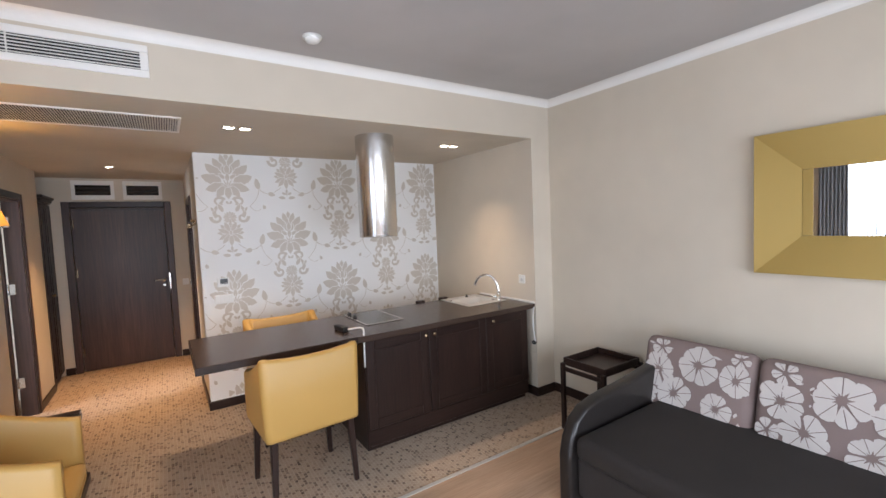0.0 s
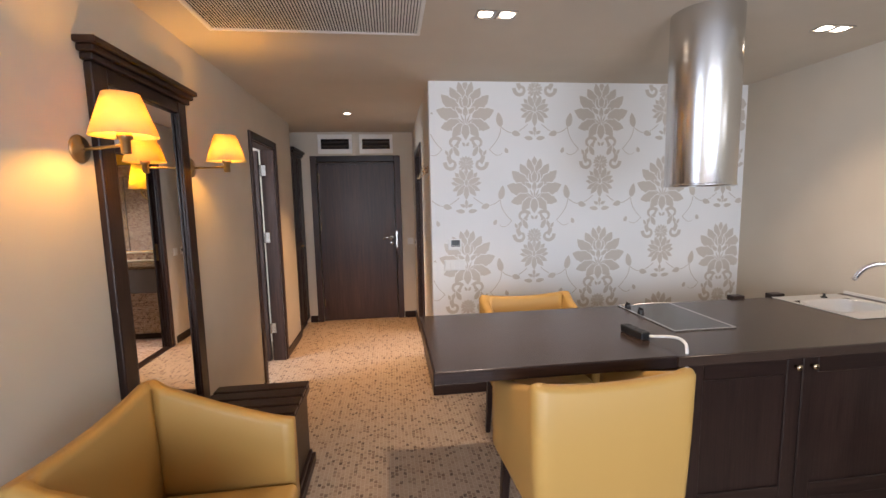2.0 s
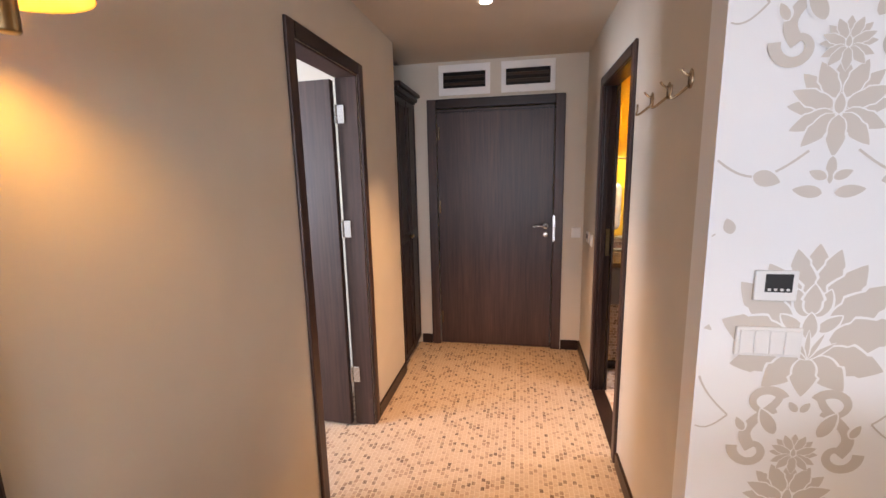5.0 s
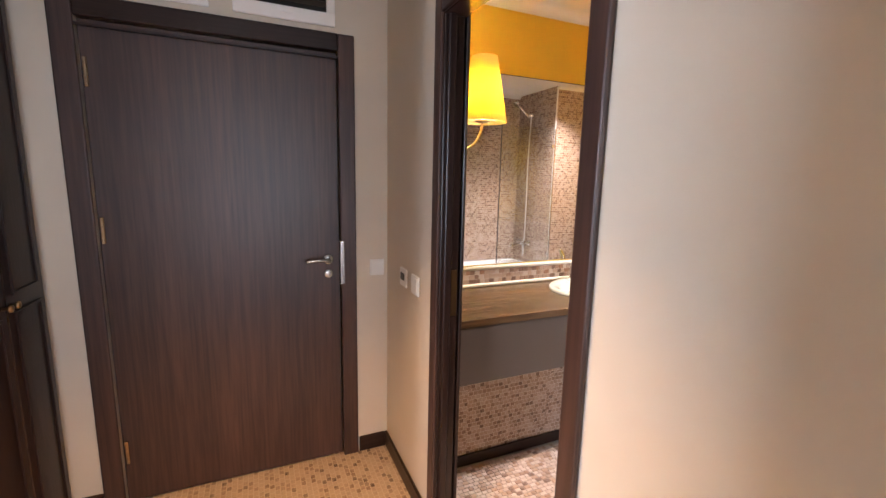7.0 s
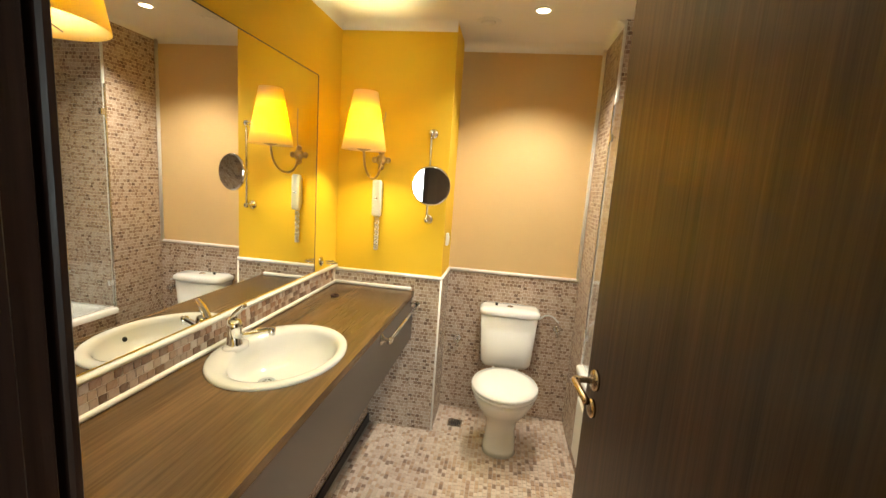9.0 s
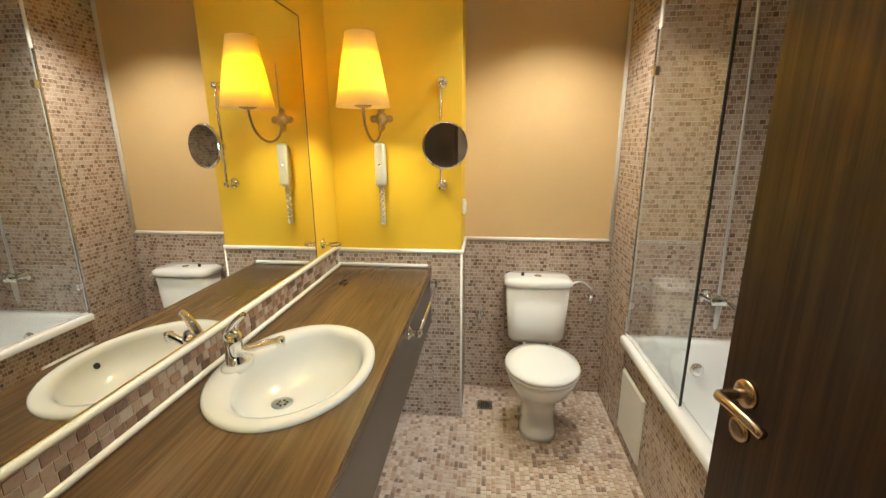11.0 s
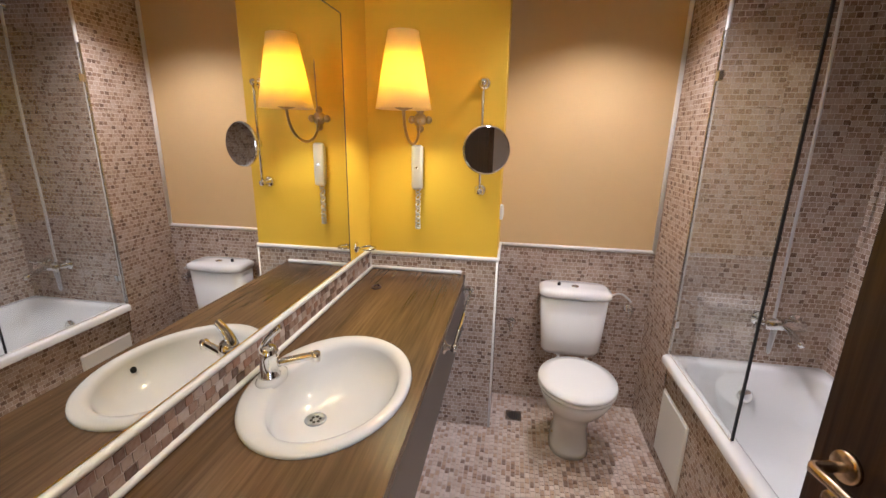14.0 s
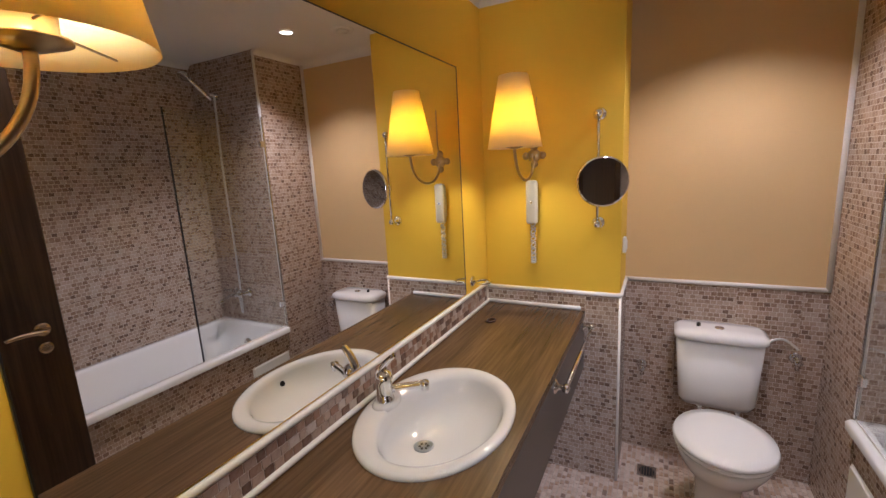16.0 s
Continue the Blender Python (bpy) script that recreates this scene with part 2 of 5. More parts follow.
def part(name, bm, material, parent=None, label="", smooth=False):
    ob = new(name, mesh_of(name, bm, material, smooth))
    if parent is not None:
        ob.parent = parent
    return tagged(ob, label)


def thing(name, label, category, group="", kind="", at=(0, 0, 0), rz=0):
    ob = new(name)
    ob.matrix_world = pose(*at, 0, 0, rz)
    return tagged(ob, label, category, group, kind)


def solid(name, bm, material, label, category="", kind="structure", smooth=False, group=""):
    return tagged(part(name, bm, material, None, "", smooth), label, category, group, kind)


def turned(profile, seg=24, cap=True):
    """A turned body: profile of (radius, z) from bottom to top."""
    bm = bmesh.new()
    rings = []
    for r, z in profile:
        rings.append([bm.verts.new((r * math.cos(a), r * math.sin(a), z)) for a in [2 * math.pi * i / seg for i in range(seg)]])
    for a, b in zip(rings, rings[1:]):
        for i in range(seg):
            bm.faces.new((a[i], a[(i + 1) % seg], b[(i + 1) % seg], b[i]))
    if cap:
        bm.faces.new(rings[0][::-1])
        bm.faces.new(rings[-1])
    return bm


def tube(points, r, seg=10, taper=1.0):
    """A round bar along the points."""
    bm = bmesh.new()
    pts = [Vector(p) for p in points]
    rings = []
    side = None
    for i, p in enumerate(pts):
        d = (pts[min(i + 1, len(pts) - 1)] - pts[max(i - 1, 0)]).normalized()
        if side is None:
            side = d.orthogonal().normalized()
        side = (side - d * side.dot(d)).normalized()
        up = d.cross(side)
        k = r * (1 + (taper - 1) * i / (len(pts) - 1))
        rings.append([bm.verts.new(p + side * k * math.cos(a) + up * k * math.sin(a)) for a in [2 * math.pi * j / seg for j in range(seg)]])
    for a, b in zip(rings, rings[1:]):
        for i in range(seg):
            bm.faces.new((a[i], a[(i + 1) % seg], b[(i + 1) % seg], b[i]))
    bm.faces.new(rings[0][::-1])
    bm.faces.new(rings[-1])
    return bm


def moved(bm, m):
    bmesh.ops.transform(bm, matrix=m, verts=bm.verts[:])
    return bm


def joined(*bms):
    out = bmesh.new()
    for b in bms:
        me = bpy.data.meshes.new("piece")
        b.to_mesh(me)
        b.free()
        out.from_mesh(me)
        bpy.data.meshes.remove(me)
    return out


def arc(n, f):
    return [f(i / n) for i in range(n + 1)]


# large structure
CEIL, SOFFIT = 2.765, 2.41
LX, RX, WY, EY = -0.93, 0.45, 4.2, 6.53
BY, BX0, BX1, PX = 6.45, 0.53, 2.983, 2.646
AX, AY, PY = 2.58, 4.945, 5.795
solid("floor", boxes((-1.1, 3.5, -2.8, 1.97, -0.12, 0)), M_FLOOR, "oak plank floor of the sitting area", "floor")
solid("carpet", boxes((-1.7, 0.47, 4.3, 6.7, -0.12, 0), (-1.05, 3.5, 1.97, 4.3, -0.12, 0)), M_CARPET, "beige carpet with brown dashes", "carpet")
solid("threshold_strip", rbox(-0.92, 3.255, 1.955, 1.985, 0.0005, 0.006, 0.002, 1), mat("pale_metal_strip", (0.62, 0.60, 0.56), 0.35, 0.5), "pale metal strip between carpet and planks", "threshold")
solid("floor_bathroom", boxes((0.47, 3.0, 4.3, 6.45, -0.1, -0.004)), M_GROUT, "small beige mosaic tiles on the bathroom floor", "floor")
solid("floor_bedroom", boxes((-3.6, -1.05, 3.4, 6.6, -0.12, -0.002)), M_FLOOR, "plank floor of the bedroom", "floor")
solid("wall_left", boxes((-1.05, LX, -2.75, 0.1, 0, CEIL), (-1.05, LX, 0.1, 1.4, 2.2, CEIL), (-1.05, LX, 1.4, 2.52, 0, CEIL), (-1.05, LX, 2.52, 4.56, 0, SOFFIT),
      (-1.05, LX, 4.56, 5.22, 2.05, SOFFIT), (-1.05, LX, 5.22, 5.93, 0, SOFFIT), (-1.6, -1.05, 5.83, 5.93, 0, SOFFIT)), M_WALL, "beige textured painted wall", "wall")
solid("wall_entrance", boxes((-1.7, -0.76, EY, 6.7, 0, SOFFIT), (0.22, 3.0, EY, 6.7, 0, SOFFIT), (-0.76, 0.22, EY, 6.7, 2.055, SOFFIT), (-1.7, -1.6, 5.83, EY, 0, SOFFIT), (-0.76, 0.22, 6.66, 6.75, 0, 2.055)), M_WALL, "beige painted wall round the entrance door", "wall")
solid("wall_corridor", boxes((RX, BX0, 4.3, 5.085, 0, SOFFIT), (RX, BX0, 5.085, 5.885, 2.055, SOFFIT), (RX, BX0, 5.885, EY, 0, SOFFIT)), M_WALL, "beige painted corridor wall", "wall")
solid("wall_wallpaper", boxes((RX, 3.04, WY, 4.3, 0, SOFFIT)), M_PAPER, "white wallpaper with beige damask flowers", "wall")
solid("wall_niche", boxes((3.04, 3.4, 2.52, 4.3, 0, SOFFIT)), M_WALL, "beige painted niche wall", "wall")
solid("wall_right", boxes((3.27, 3.4, -2.75, 2.52, 0, CEIL)), M_WALL, "beige textured painted wall", "wall")
solid("wall_back", boxes((LX, -0.8, -2.75, -2.6, 0, CEIL), (2.8, 3.27, -2.75, -2.6, 0, CEIL), (-0.8, 2.8, -2.75, -2.6, 2.35, CEIL), (-0.8, 2.8, -2.75, -2.6, 0, 0.25)), M_WALL, "beige painted window wall", "wall")
solid("ceiling", boxes((-1.05, 3.4, -2.75, 2.52, CEIL, 2.85)), M_CEIL, "off-white painted ceiling, its colour darkened for dim light", "ceiling")
solid("ceiling_soffit", boxes((-1.7, 3.4, 2.52, 6.75, SOFFIT, 2.85)), M_WALL, "lowered beige ceiling over kitchen and corridor", "ceiling")
solid("wall_bedroom", boxes((-3.7, -3.6, 3.3, 3.5, 0, SOFFIT), (-3.7, -3.6, 4.4, 6.7, 0, SOFFIT), (-3.7, -3.6, 3.5, 4.4, 0, 0.9), (-3.7, -3.6, 3.5, 4.4, 2.1, SOFFIT), (-3.6, -1.05, 3.3, 3.4, 0, SOFFIT), (-3.6, -1.7, 6.6, 6.7, 0, SOFFIT), (-3.6, -1.05, 3.4, 6.6, SOFFIT, 2.5)), M_WHITE, "plain white bedroom walls", "wall")
# bathroom shell
solid("wall_mirror_side", boxes((BX0, 3.1, BY, EY, 0, SOFFIT), (BX0, PX, 6.21, BY, 0, 0.58)), M_AMBER, "amber yellow painted bathroom wall", "wall")
solid("wall_bathroom_entry", boxes((BX0, BX0 + 0.012, 5.90, BY, 0, SOFFIT)), M_AMBER, "amber yellow painted wall beside the bathroom door", "wall")
solid("wall_pier", boxes((PX, 3.1, PY, BY, 0, SOFFIT)), M_AMBER, "amber yellow painted pier", "wall")
solid("wall_toilet", boxes((BX1, 3.1, 4.3, PY, 0, SOFFIT)), M_YELLOW, "pale amber painted wall behind the toilet", "wall")
solid("wall_alcove", boxes((AX, BX1, 4.3, AY, 0, SOFFIT), (BX0, 0.88, 4.3, AY, 0, SOFFIT)), M_GROUT, "tiled walls at the ends of the bath", "wall")
solid("ceiling_bathroom", boxes((BX0 + 0.002, BX1 - 0.002, 4.302, BY - 0.002, 2.395, 2.409)), M_WHITE, "white bathroom ceiling", "ceiling")


# wallpaper flowers, laid on the wall face; each petal has a pale rim and lies a hair off the last
pattern, rims = bmesh.new(), bmesh.new()
LAY = [0]


def lay(step=1):
    LAY[0] += step
    return WY - 0.0008 - 0.00003 * LAY[0]


def blade(bm, y, base, ang, length, width, lobes, bend, n):
    left, right = [], []
    for i in range(n + 1):
        u = i / n
        w = width * 0.5 * (math.sin(math.pi * min(1, u ** 0.8)) ** 0.75 if 0 < u < 1 else 0)
        if lobes:
            w *= 1.10 - 0.26 * ((lobes * u) % 1.0)
        a = radians(ang + bend * u)
        cx, cz = base[0] + length * u * math.cos(a), base[1] + length * u * math.sin(a)
        nx, nz = -math.sin(a), math.cos(a)
        left.append(bm.verts.new((cx + nx * w, y, cz + nz * w)))
        right.append(bm.verts.new((cx - nx * w, y, cz - nz * w)))
    for i in range(n):
        bm.faces.new((left[i], left[i + 1], right[i + 1], right[i]))


def petal(base, ang, length, width, lobes=0, bend=0.0, n=14, rim=0.007):
    """A flat petal from its base, along ang degrees, with notched edges."""
    if rim:
        a = radians(ang)
        blade(rims, lay(), (base[0] - rim * 0.4 * math.cos(a), base[1] - rim * 0.4 * math.sin(a)), ang, length + rim, width + 2 * rim, lobes, bend, n)
    blade(pattern, lay(), base, ang, length, width, lobes, bend, n)


def ribbon(pts, w0, w1):
    prev, y = None, lay()
    for i, (x, z) in enumerate(pts):
        a, b = pts[max(i - 1, 0)], pts[min(i + 1, len(pts) - 1)]
        dx, dz = b[0] - a[0], b[1] - a[1]
        k = math.hypot(dx, dz) or 1
        w = (w0 + (w1 - w0) * i / (len(pts) - 1)) / 2
        pair = (pattern.verts.new((x - dz / k * w, y, z + dx / k * w)), pattern.verts.new((x + dz / k * w, y, z - dx / k * w)))
        if prev:
            pattern.faces.new((prev[0], pair[0], pair[1], prev[1]))
        prev = pair


def small_flower(x, z, r):
    rim = r * 0.035
    for a in (90, 45, 135, 5, 175, 66, 114, 24, 156, -25, 205, -50, 230, -90):
        k = 0.25 if a in (90, 66, 114, 45, 135) else 0.12
        petal((x + k * r * math.cos(radians(a)), z + k * r * math.sin(radians(a))), a, r * (0.80 if abs(a - 90) < 50 else 0.88), r * 0.36, 2, n=9, rim=rim)
    petal((x, z - 0.10 * r), 90, 0.42 * r, 0.2 * r, n=8, rim=rim)


def big_flower(x, z):
    LAY[0] = 0

    def pair(dx, dz, ang, ln, wd, lobes=3, bend=0):
        for side in (1, -1):
            petal((x + side * dx, z + dz), ang if side > 0 else 180 - ang, ln, wd, lobes, bend * side)
    petal((x, z + 0.085), 90, 0.135, 0.060, 3)
    pair(0.014, 0.070, 72, 0.140, 0.058, 3, 3)
    pair(0.030, 0.035, 52, 0.155, 0.074, 3, 5)
    pair(0.045, 0.000, 28, 0.175, 0.088, 3, 12)
    pair(0.050, -0.045, 4, 0.175, 0.100, 3, 12)
    pair(0.040, -0.080, -26, 0.155, 0.086, 3, 8)
    pair(0.022, -0.095, -56, 0.125, 0.070, 2, 5)
    petal((x, z - 0.10), -90, 0.115, 0.062, 2)
    pair(0.012, 0.020, 62, 0.080, 0.036, 0, 8)
    pair(0.018, -0.020, 30, 0.070, 0.032, 0, 8)
    petal((x, z + 0.025), 90, 0.085, 0.044, 2)
    petal((x, z - 0.045), 90, 0.075, 0.036, 0)
    for k in range(5):
        petal((x, z - 0.105), 90 + 26 * (k - 2), 0.085, 0.012, 0, rim=0.004)
    # scrolls under the flower, and the small bloom between them
    for side in (1, -1):
        ribbon(arc(26, lambda u: (x + side * (0.050 + 0.080 * math.sin(u * 2.1) ** 2), z - 0.21 - 0.175 * u)), 0.018, 0.036)
        cx, cz = x + side * 0.112, z - 0.390
        ribbon(arc(26, lambda u: (cx + side * (0.050 - 0.037 * u) * math.cos(0.2 - u * 5.8), cz + (0.050 - 0.037 * u) * math.sin(0.2 - u * 5.8))), 0.030, 0.014)
        ribbon(arc(18, lambda u: (x + side * (0.078 + 0.040 * math.cos(2.8 - u * 5.0)), z - 0.235 + 0.034 * math.sin(2.8 - u * 5.0))), 0.030, 0.012)
        petal((x + side * 0.055, z - 0.335), 62 if side > 0 else 118, 0.085, 0.036)
        petal((x + side * 0.135, z - 0.330), 62 if side > 0 else 118, 0.045, 0.022)
        petal((x + side * 0.005, z - 0.262), 55 if side > 0 else 125, 0.036, 0.020, rim=0)
    small_flower(x, z - 0.395, 0.062)


def medium_flower(x, z):
    LAY[0] = 0
    small_flower(x, z, 0.118)
    petal((x, z - 0.115), -90, 0.070, 0.024)
    for side in (1, -1):
        petal((x + side * 0.008, z - 0.170), 24 if side > 0 else 156, 0.045, 0.024)
        petal((x + side * 0.014, z - 0.208), 8 if side > 0 else 172, 0.070, 0.032)
        # vine with leaves to the next column
        ribbon(arc(18, lambda u: (x + side * (0.055 + 0.21 * u), z - 0.100 - 0.075 * math.sin(u * 2.6) + 0.02 * u)), 0.006, 0.006)
        ribbon(arc(18, lambda u: (x + side * (0.265 + 0.09 * u * u), z - 0.125 - 0.16 * u)), 0.006, 0.005)
        petal((x + side * 0.262, z - 0.120), 72 if side > 0 else 108, 0.110, 0.050, 0, 6 * side)
        petal((x + side * 0.178, z - 0.160), 196 if side > 0 else -16, 0.068, 0.042)
        petal((x + side * 0.215, z - 0.315), 70 if side > 0 else 110, 0.045, 0.030)
        ribbon(arc(12, lambda u: (x + side * (0.355 - 0.10 * u), z - 0.285 - 0.045 * math.sin(u * 2.4))), 0.005, 0.004)


for col in range(6):
    fx = 0.722 + 0.535 * col - (0.0 if col < 5 else 2.675 + 0.535)
    for k in range(-1, 4):
        bz = 1.095 + (0.545 if col % 2 == 1 else 0) + 1.105 * k
        medium_flower(fx, bz - 0.545)
        big_flower(fx, bz)
for nm, bm, m_ in (("damask_pattern", pattern, M_MOTIF), ("damask_rims", rims, M_PAPER)):
    bmesh.ops.delete(bm, geom=[f for f in bm.faces if any(v.co.x < RX + 0.004 or v.co.x > 3.035 or v.co.z < 0.09 or v.co.z > SOFFIT - 0.003 for v in f.verts)], context='FACES')
    tagged(part(nm, bm, m_, bpy.data.objects["wall_wallpaper"], "beige damask flowers and vines" if bm is pattern else "pale rims of the flowers"), kind="stuff")

# coves and baseboards
M_COVE = M_WHITE


def cove(name, x0, y0, x1, y1, nx, ny, z, s=0.058):
    """A concave cove under a ceiling at height z along a wall whose inside normal is (nx, ny)."""
    bm = bmesh.new()
    prof = [(0, 0), (s, 0)] + [(s - s * math.sin(a), -s + s * math.cos(a)) for a in [math.pi / 2 * i / 6 for i in range(1, 6)]] + [(0, -s)]
    ends = []
    for px, py in ((x0, y0), (x1, y1)):
        ends.append([bm.verts.new((px + nx * (d + 0.001), py + ny * (d + 0.001), z - 0.001 + h)) for d, h in prof])
    n = len(prof)
    for i in range(n):
        bm.faces.new((ends[0][i], ends[0][(i + 1) % n], ends[1][(i + 1) % n], ends[1][i]))
    bm.faces.new(ends[0][::-1])
    bm.faces.new(ends[1])
    bmesh.ops.recalc_face_normals(bm, faces=bm.faces[:])
    return solid(name, bm, M_COVE, "white plaster cove along the ceiling", "moulding")


cove("cove_soffit", LX, 2.52, 3.27, 2.52, 0, -1, CEIL)
cove("cove_right", 3.27, -2.6, 3.27, 2.52, -1, 0, CEIL)
cove("cove_left", LX, -2.6, LX, 2.52, 1, 0, CEIL)
cove("cove_pier", PX, PY, PX, BY, -1, 0, 2.395, 0.05)
cove("cove_toilet", BX1, AY, BX1, PY, -1, 0, 2.395, 0.05)
cove("cove_alcove", AX, AY, BX1, AY, 0, 1, 2.395, 0.05)
cove("cove_mirror_wall", BX0, BY, PX, BY, 0, -1, 2.395, 0.05)
cove("cove_bath_back", 0.88, 4.3, AX, 4.3, 0, 1, 2.395, 0.05)

BB = 0.085
for nm, b in (("baseboard_left", (LX, LX + 0.014, 1.45, 4.49, 0, BB)), ("baseboard_left_end", (LX, LX + 0.014, 5.285, 5.925, 0, BB)), ("baseboard_wallpaper", (RX - 0.014, 3.03, WY - 0.014, WY, 0, BB)),
              ("baseboard_corridor", (RX - 0.014, RX, WY, 5.03, 0, BB)), ("baseboard_corridor_end", (RX - 0.014, RX, 5.952, EY, 0, BB)), ("baseboard_entrance", (0.293, RX - 0.014, EY - 0.014, EY, 0, BB)),
              ("baseboard_entrance_end", (-0.925, -0.833, EY - 0.014, EY, 0, BB)), ("baseboard_right", (3.256, 3.27, -2.6, 2.506, 0, BB)), ("baseboard_return", (3.026, 3.27, 2.506, 2.52, 0, BB)), ("baseboard_niche", (3.026, 3.04, 2.52, 4.186, 0, BB))):
    solid(nm, rbox(*b, 0.004, 1), M_DARKY if b[3] - b[2] > 0.1 else M_DARKH, "dark brown wooden baseboard", "baseboard")


# doors
def lever(parent, x, y, z, ny, toward, material=M_STEEL, axis="y"):
    """A lever on a round rose with a lock rose below; ny: side that it faces, toward: way the lever points."""
    h = part("door_handle", joined(
        moved(turned([(0.026, 0), (0.026, 0.006), (0.022, 0.010)], 24), pose(0, 0, 0, 90 * (1 if ny < 0 else -1))),
        tube(arc(10, lambda u: (0, ny * 0.05 * u, 0)) + arc(8, lambda u: (toward * (0.006 + 0.105 * u), ny * (0.056 + 0.004 * math.sin(3 * u)), 0.006 * math.sin(3.1 * u))), 0.0085, 10)), material, parent, "lever handle on a round rose", True)
    h.location = (x, y, z)
    k = part("lock_rose", moved(turned([(0.023, 0), (0.023, 0.006), (0.019, 0.010), (0.010, 0.011)], 24), pose(0, 0, 0, 90 * (1 if ny < 0 else -1))), material, parent, "round lock rose", True)
    k.location = (x, y, z - 0.072)


def frame_parts(parent, width, height, fw, depth, label):
    """Architrave in the local xz plane, facing -y; opening from x=0 to width."""
    for nm, b in (("jamb", (-fw, 0, -depth, 0, 0, height + fw)), ("jamb", (width, width + fw, -depth, 0, 0, height + fw)), ("head", (0, width, -depth, 0, height, height + fw))):
        part(nm, rbox(*b, 0.006, 2), M_DOOR if nm == "jamb" else M_DARKH, parent, label)


ent = thing("door_1", "closed dark wood entrance door in a dark frame", "door", "", "structure", (-0.755, EY, 0))
frame_parts(ent, 0.965, 2.045, 0.076, 0.018, "dark wooden door frame")
part("leaf", rbox(0.004, 0.961, 0.010, 0.055, 0.006, 2.041, 0.003, 1), M_DOOR, ent, "dark oak veneer leaf")
part("stop", boxes((0, 0.965, -0.012, -0.004, 2.012, 2.022)), M_DARKH, ent)
for hz in (0.25, 1.24, 1.85):
    part("hinge", joined(rbox(0.012, 0.026, -0.003, 0.010, hz - 0.055, hz + 0.055, 0.003, 1)), M_BRONZE, ent, "slim brown metal hinge")
part("strike_plate", rbox(0.958, 0.982, -0.021, 0.008, 0.945, 1.165, 0.003, 1), M_STEEL, ent, "steel lock plate on the frame")
lever(ent, 0.905, 0.010, 1.072, -1, -1)

bath_frame = thing("door_2", "dark wooden frame of the bathroom door", "door frame", "", "structure", (RX, 5.835, 0), -90)
frame_parts(bath_frame, 0.72, 2.03, 0.058, 0.016, "dark wooden door frame")
for nm, b in (("lining", (-0.045, 0, 0, 0.075, 0, 2.03)), ("lining", (0.72, 0.748, 0, 0.085, 0, 2.03)), ("lining", (-0.045, 0.748, 0, 0.085, 2.03, 2.052)), ("door_stop", (0, 0.014, 0.012, 0.040, 0, 2.03)), ("threshold", (0, 0.72, -0.005, 0.085, -0.003, 0.008)), ("inner_architrave", (-0.058, -0.001, 0.0855, 0.098, 0, 2.09))):
    part(nm, rbox(*b, 0.003, 1), M_DARK, bath_frame)
part("strike_plate", rbox(-0.001, 0.003, 0.046, 0.070, 0.96, 1.14, 0.002, 1), M_BRASS, bath_frame, "brass strike plate")
bath_door = thing("door_leaf", "dark oak bathroom door standing open", "door", "", "", (BX0 + 0.01, 5.122, 0), 6.5)
part("leaf", rbox(0.012, 0.765, -0.040, 0.0, 0.010, 2.022, 0.003, 1), M_LEAF, bath_door, "dark oak veneer leaf")
lever(bath_door, 0.70, 0.0, 1.09, 1, -1, M_BRONZE)
for hz in (0.25, 1.05, 1.80):
    part("hinge", moved(turned([(0.008, -0.05), (0.008, 0.05)], 12), pose(0.004, 0.004, hz)), M_STEEL, bath_door, "steel hinge")

bed_frame = thing("door_3", "dark wooden frame of the bedroom door", "door frame", "", "structure", (LX, 4.56, 0), 90)
frame_parts(bed_frame, 0.66, 2.05, 0.062, 0.016, "dark wooden door frame")
for b in ((0, 0.012, 0.0, 0.12, 0, 2.05), (0.648, 0.66, 0.0, 0.12, 0, 2.05), (0.012, 0.648, 0.0, 0.12, 2.04, 2.05)):
    part("lining", rbox(*b, 0.002, 1), M_DOOR, bed_frame)
for hz in (0.33, 1.22, 1.85):
    part("hinge", rbox(0.640, 0.6475, 0.075, 0.118, hz - 0.05, hz + 0.05, 0.002, 1), M_STEEL, bed_frame, "steel hinge plate")
bed_leaf = thing("door_leaf", "dark oak bedroom door standing open", "door", "", "", (-1.055, 5.195, 0), 176)
part("leaf", rbox(0.01, 0.66, -0.02, 0.02, 0.01, 2.03, 0.003, 1), M_DOOR, bed_leaf, "dark oak veneer leaf")
for hz in (0.33, 1.22, 1.85):
    part("hinge", moved(turned([(0.009, -0.05), (0.009, 0.05)], 12), pose(0.0, 0.0, hz)), M_STEEL, bed_leaf, "steel hinge knuckle")

# wardrobe built into the recess by the entrance
wd = thing("wardrobe", "tall dark wood wardrobe with a cornice in the recess", "wardrobe", "", "", (-1.25, 6.22, 0))
part("body", rbox(-0.32, 0.30, -0.285, 0.275, 0.06, 2.10, 0.004, 1), M_DARK, wd)
part("plinth", rbox(-0.31, 0.285, -0.275, 0.265, 0.0, 0.06, 0.003, 1), M_DARK, wd)
part("cornice", joined(rbox(-0.32, 0.345, -0.288, 0.288, 2.10, 2.135, 0.008, 2), rbox(-0.32, 0.325, -0.286, 0.282, 2.085, 2.10, 0.004, 1), rbox(-0.32, 0.365, -0.288, 0.295, 2.135, 2.165, 0.004, 1)), M_DARKY, wd, "moulded dark cornice")
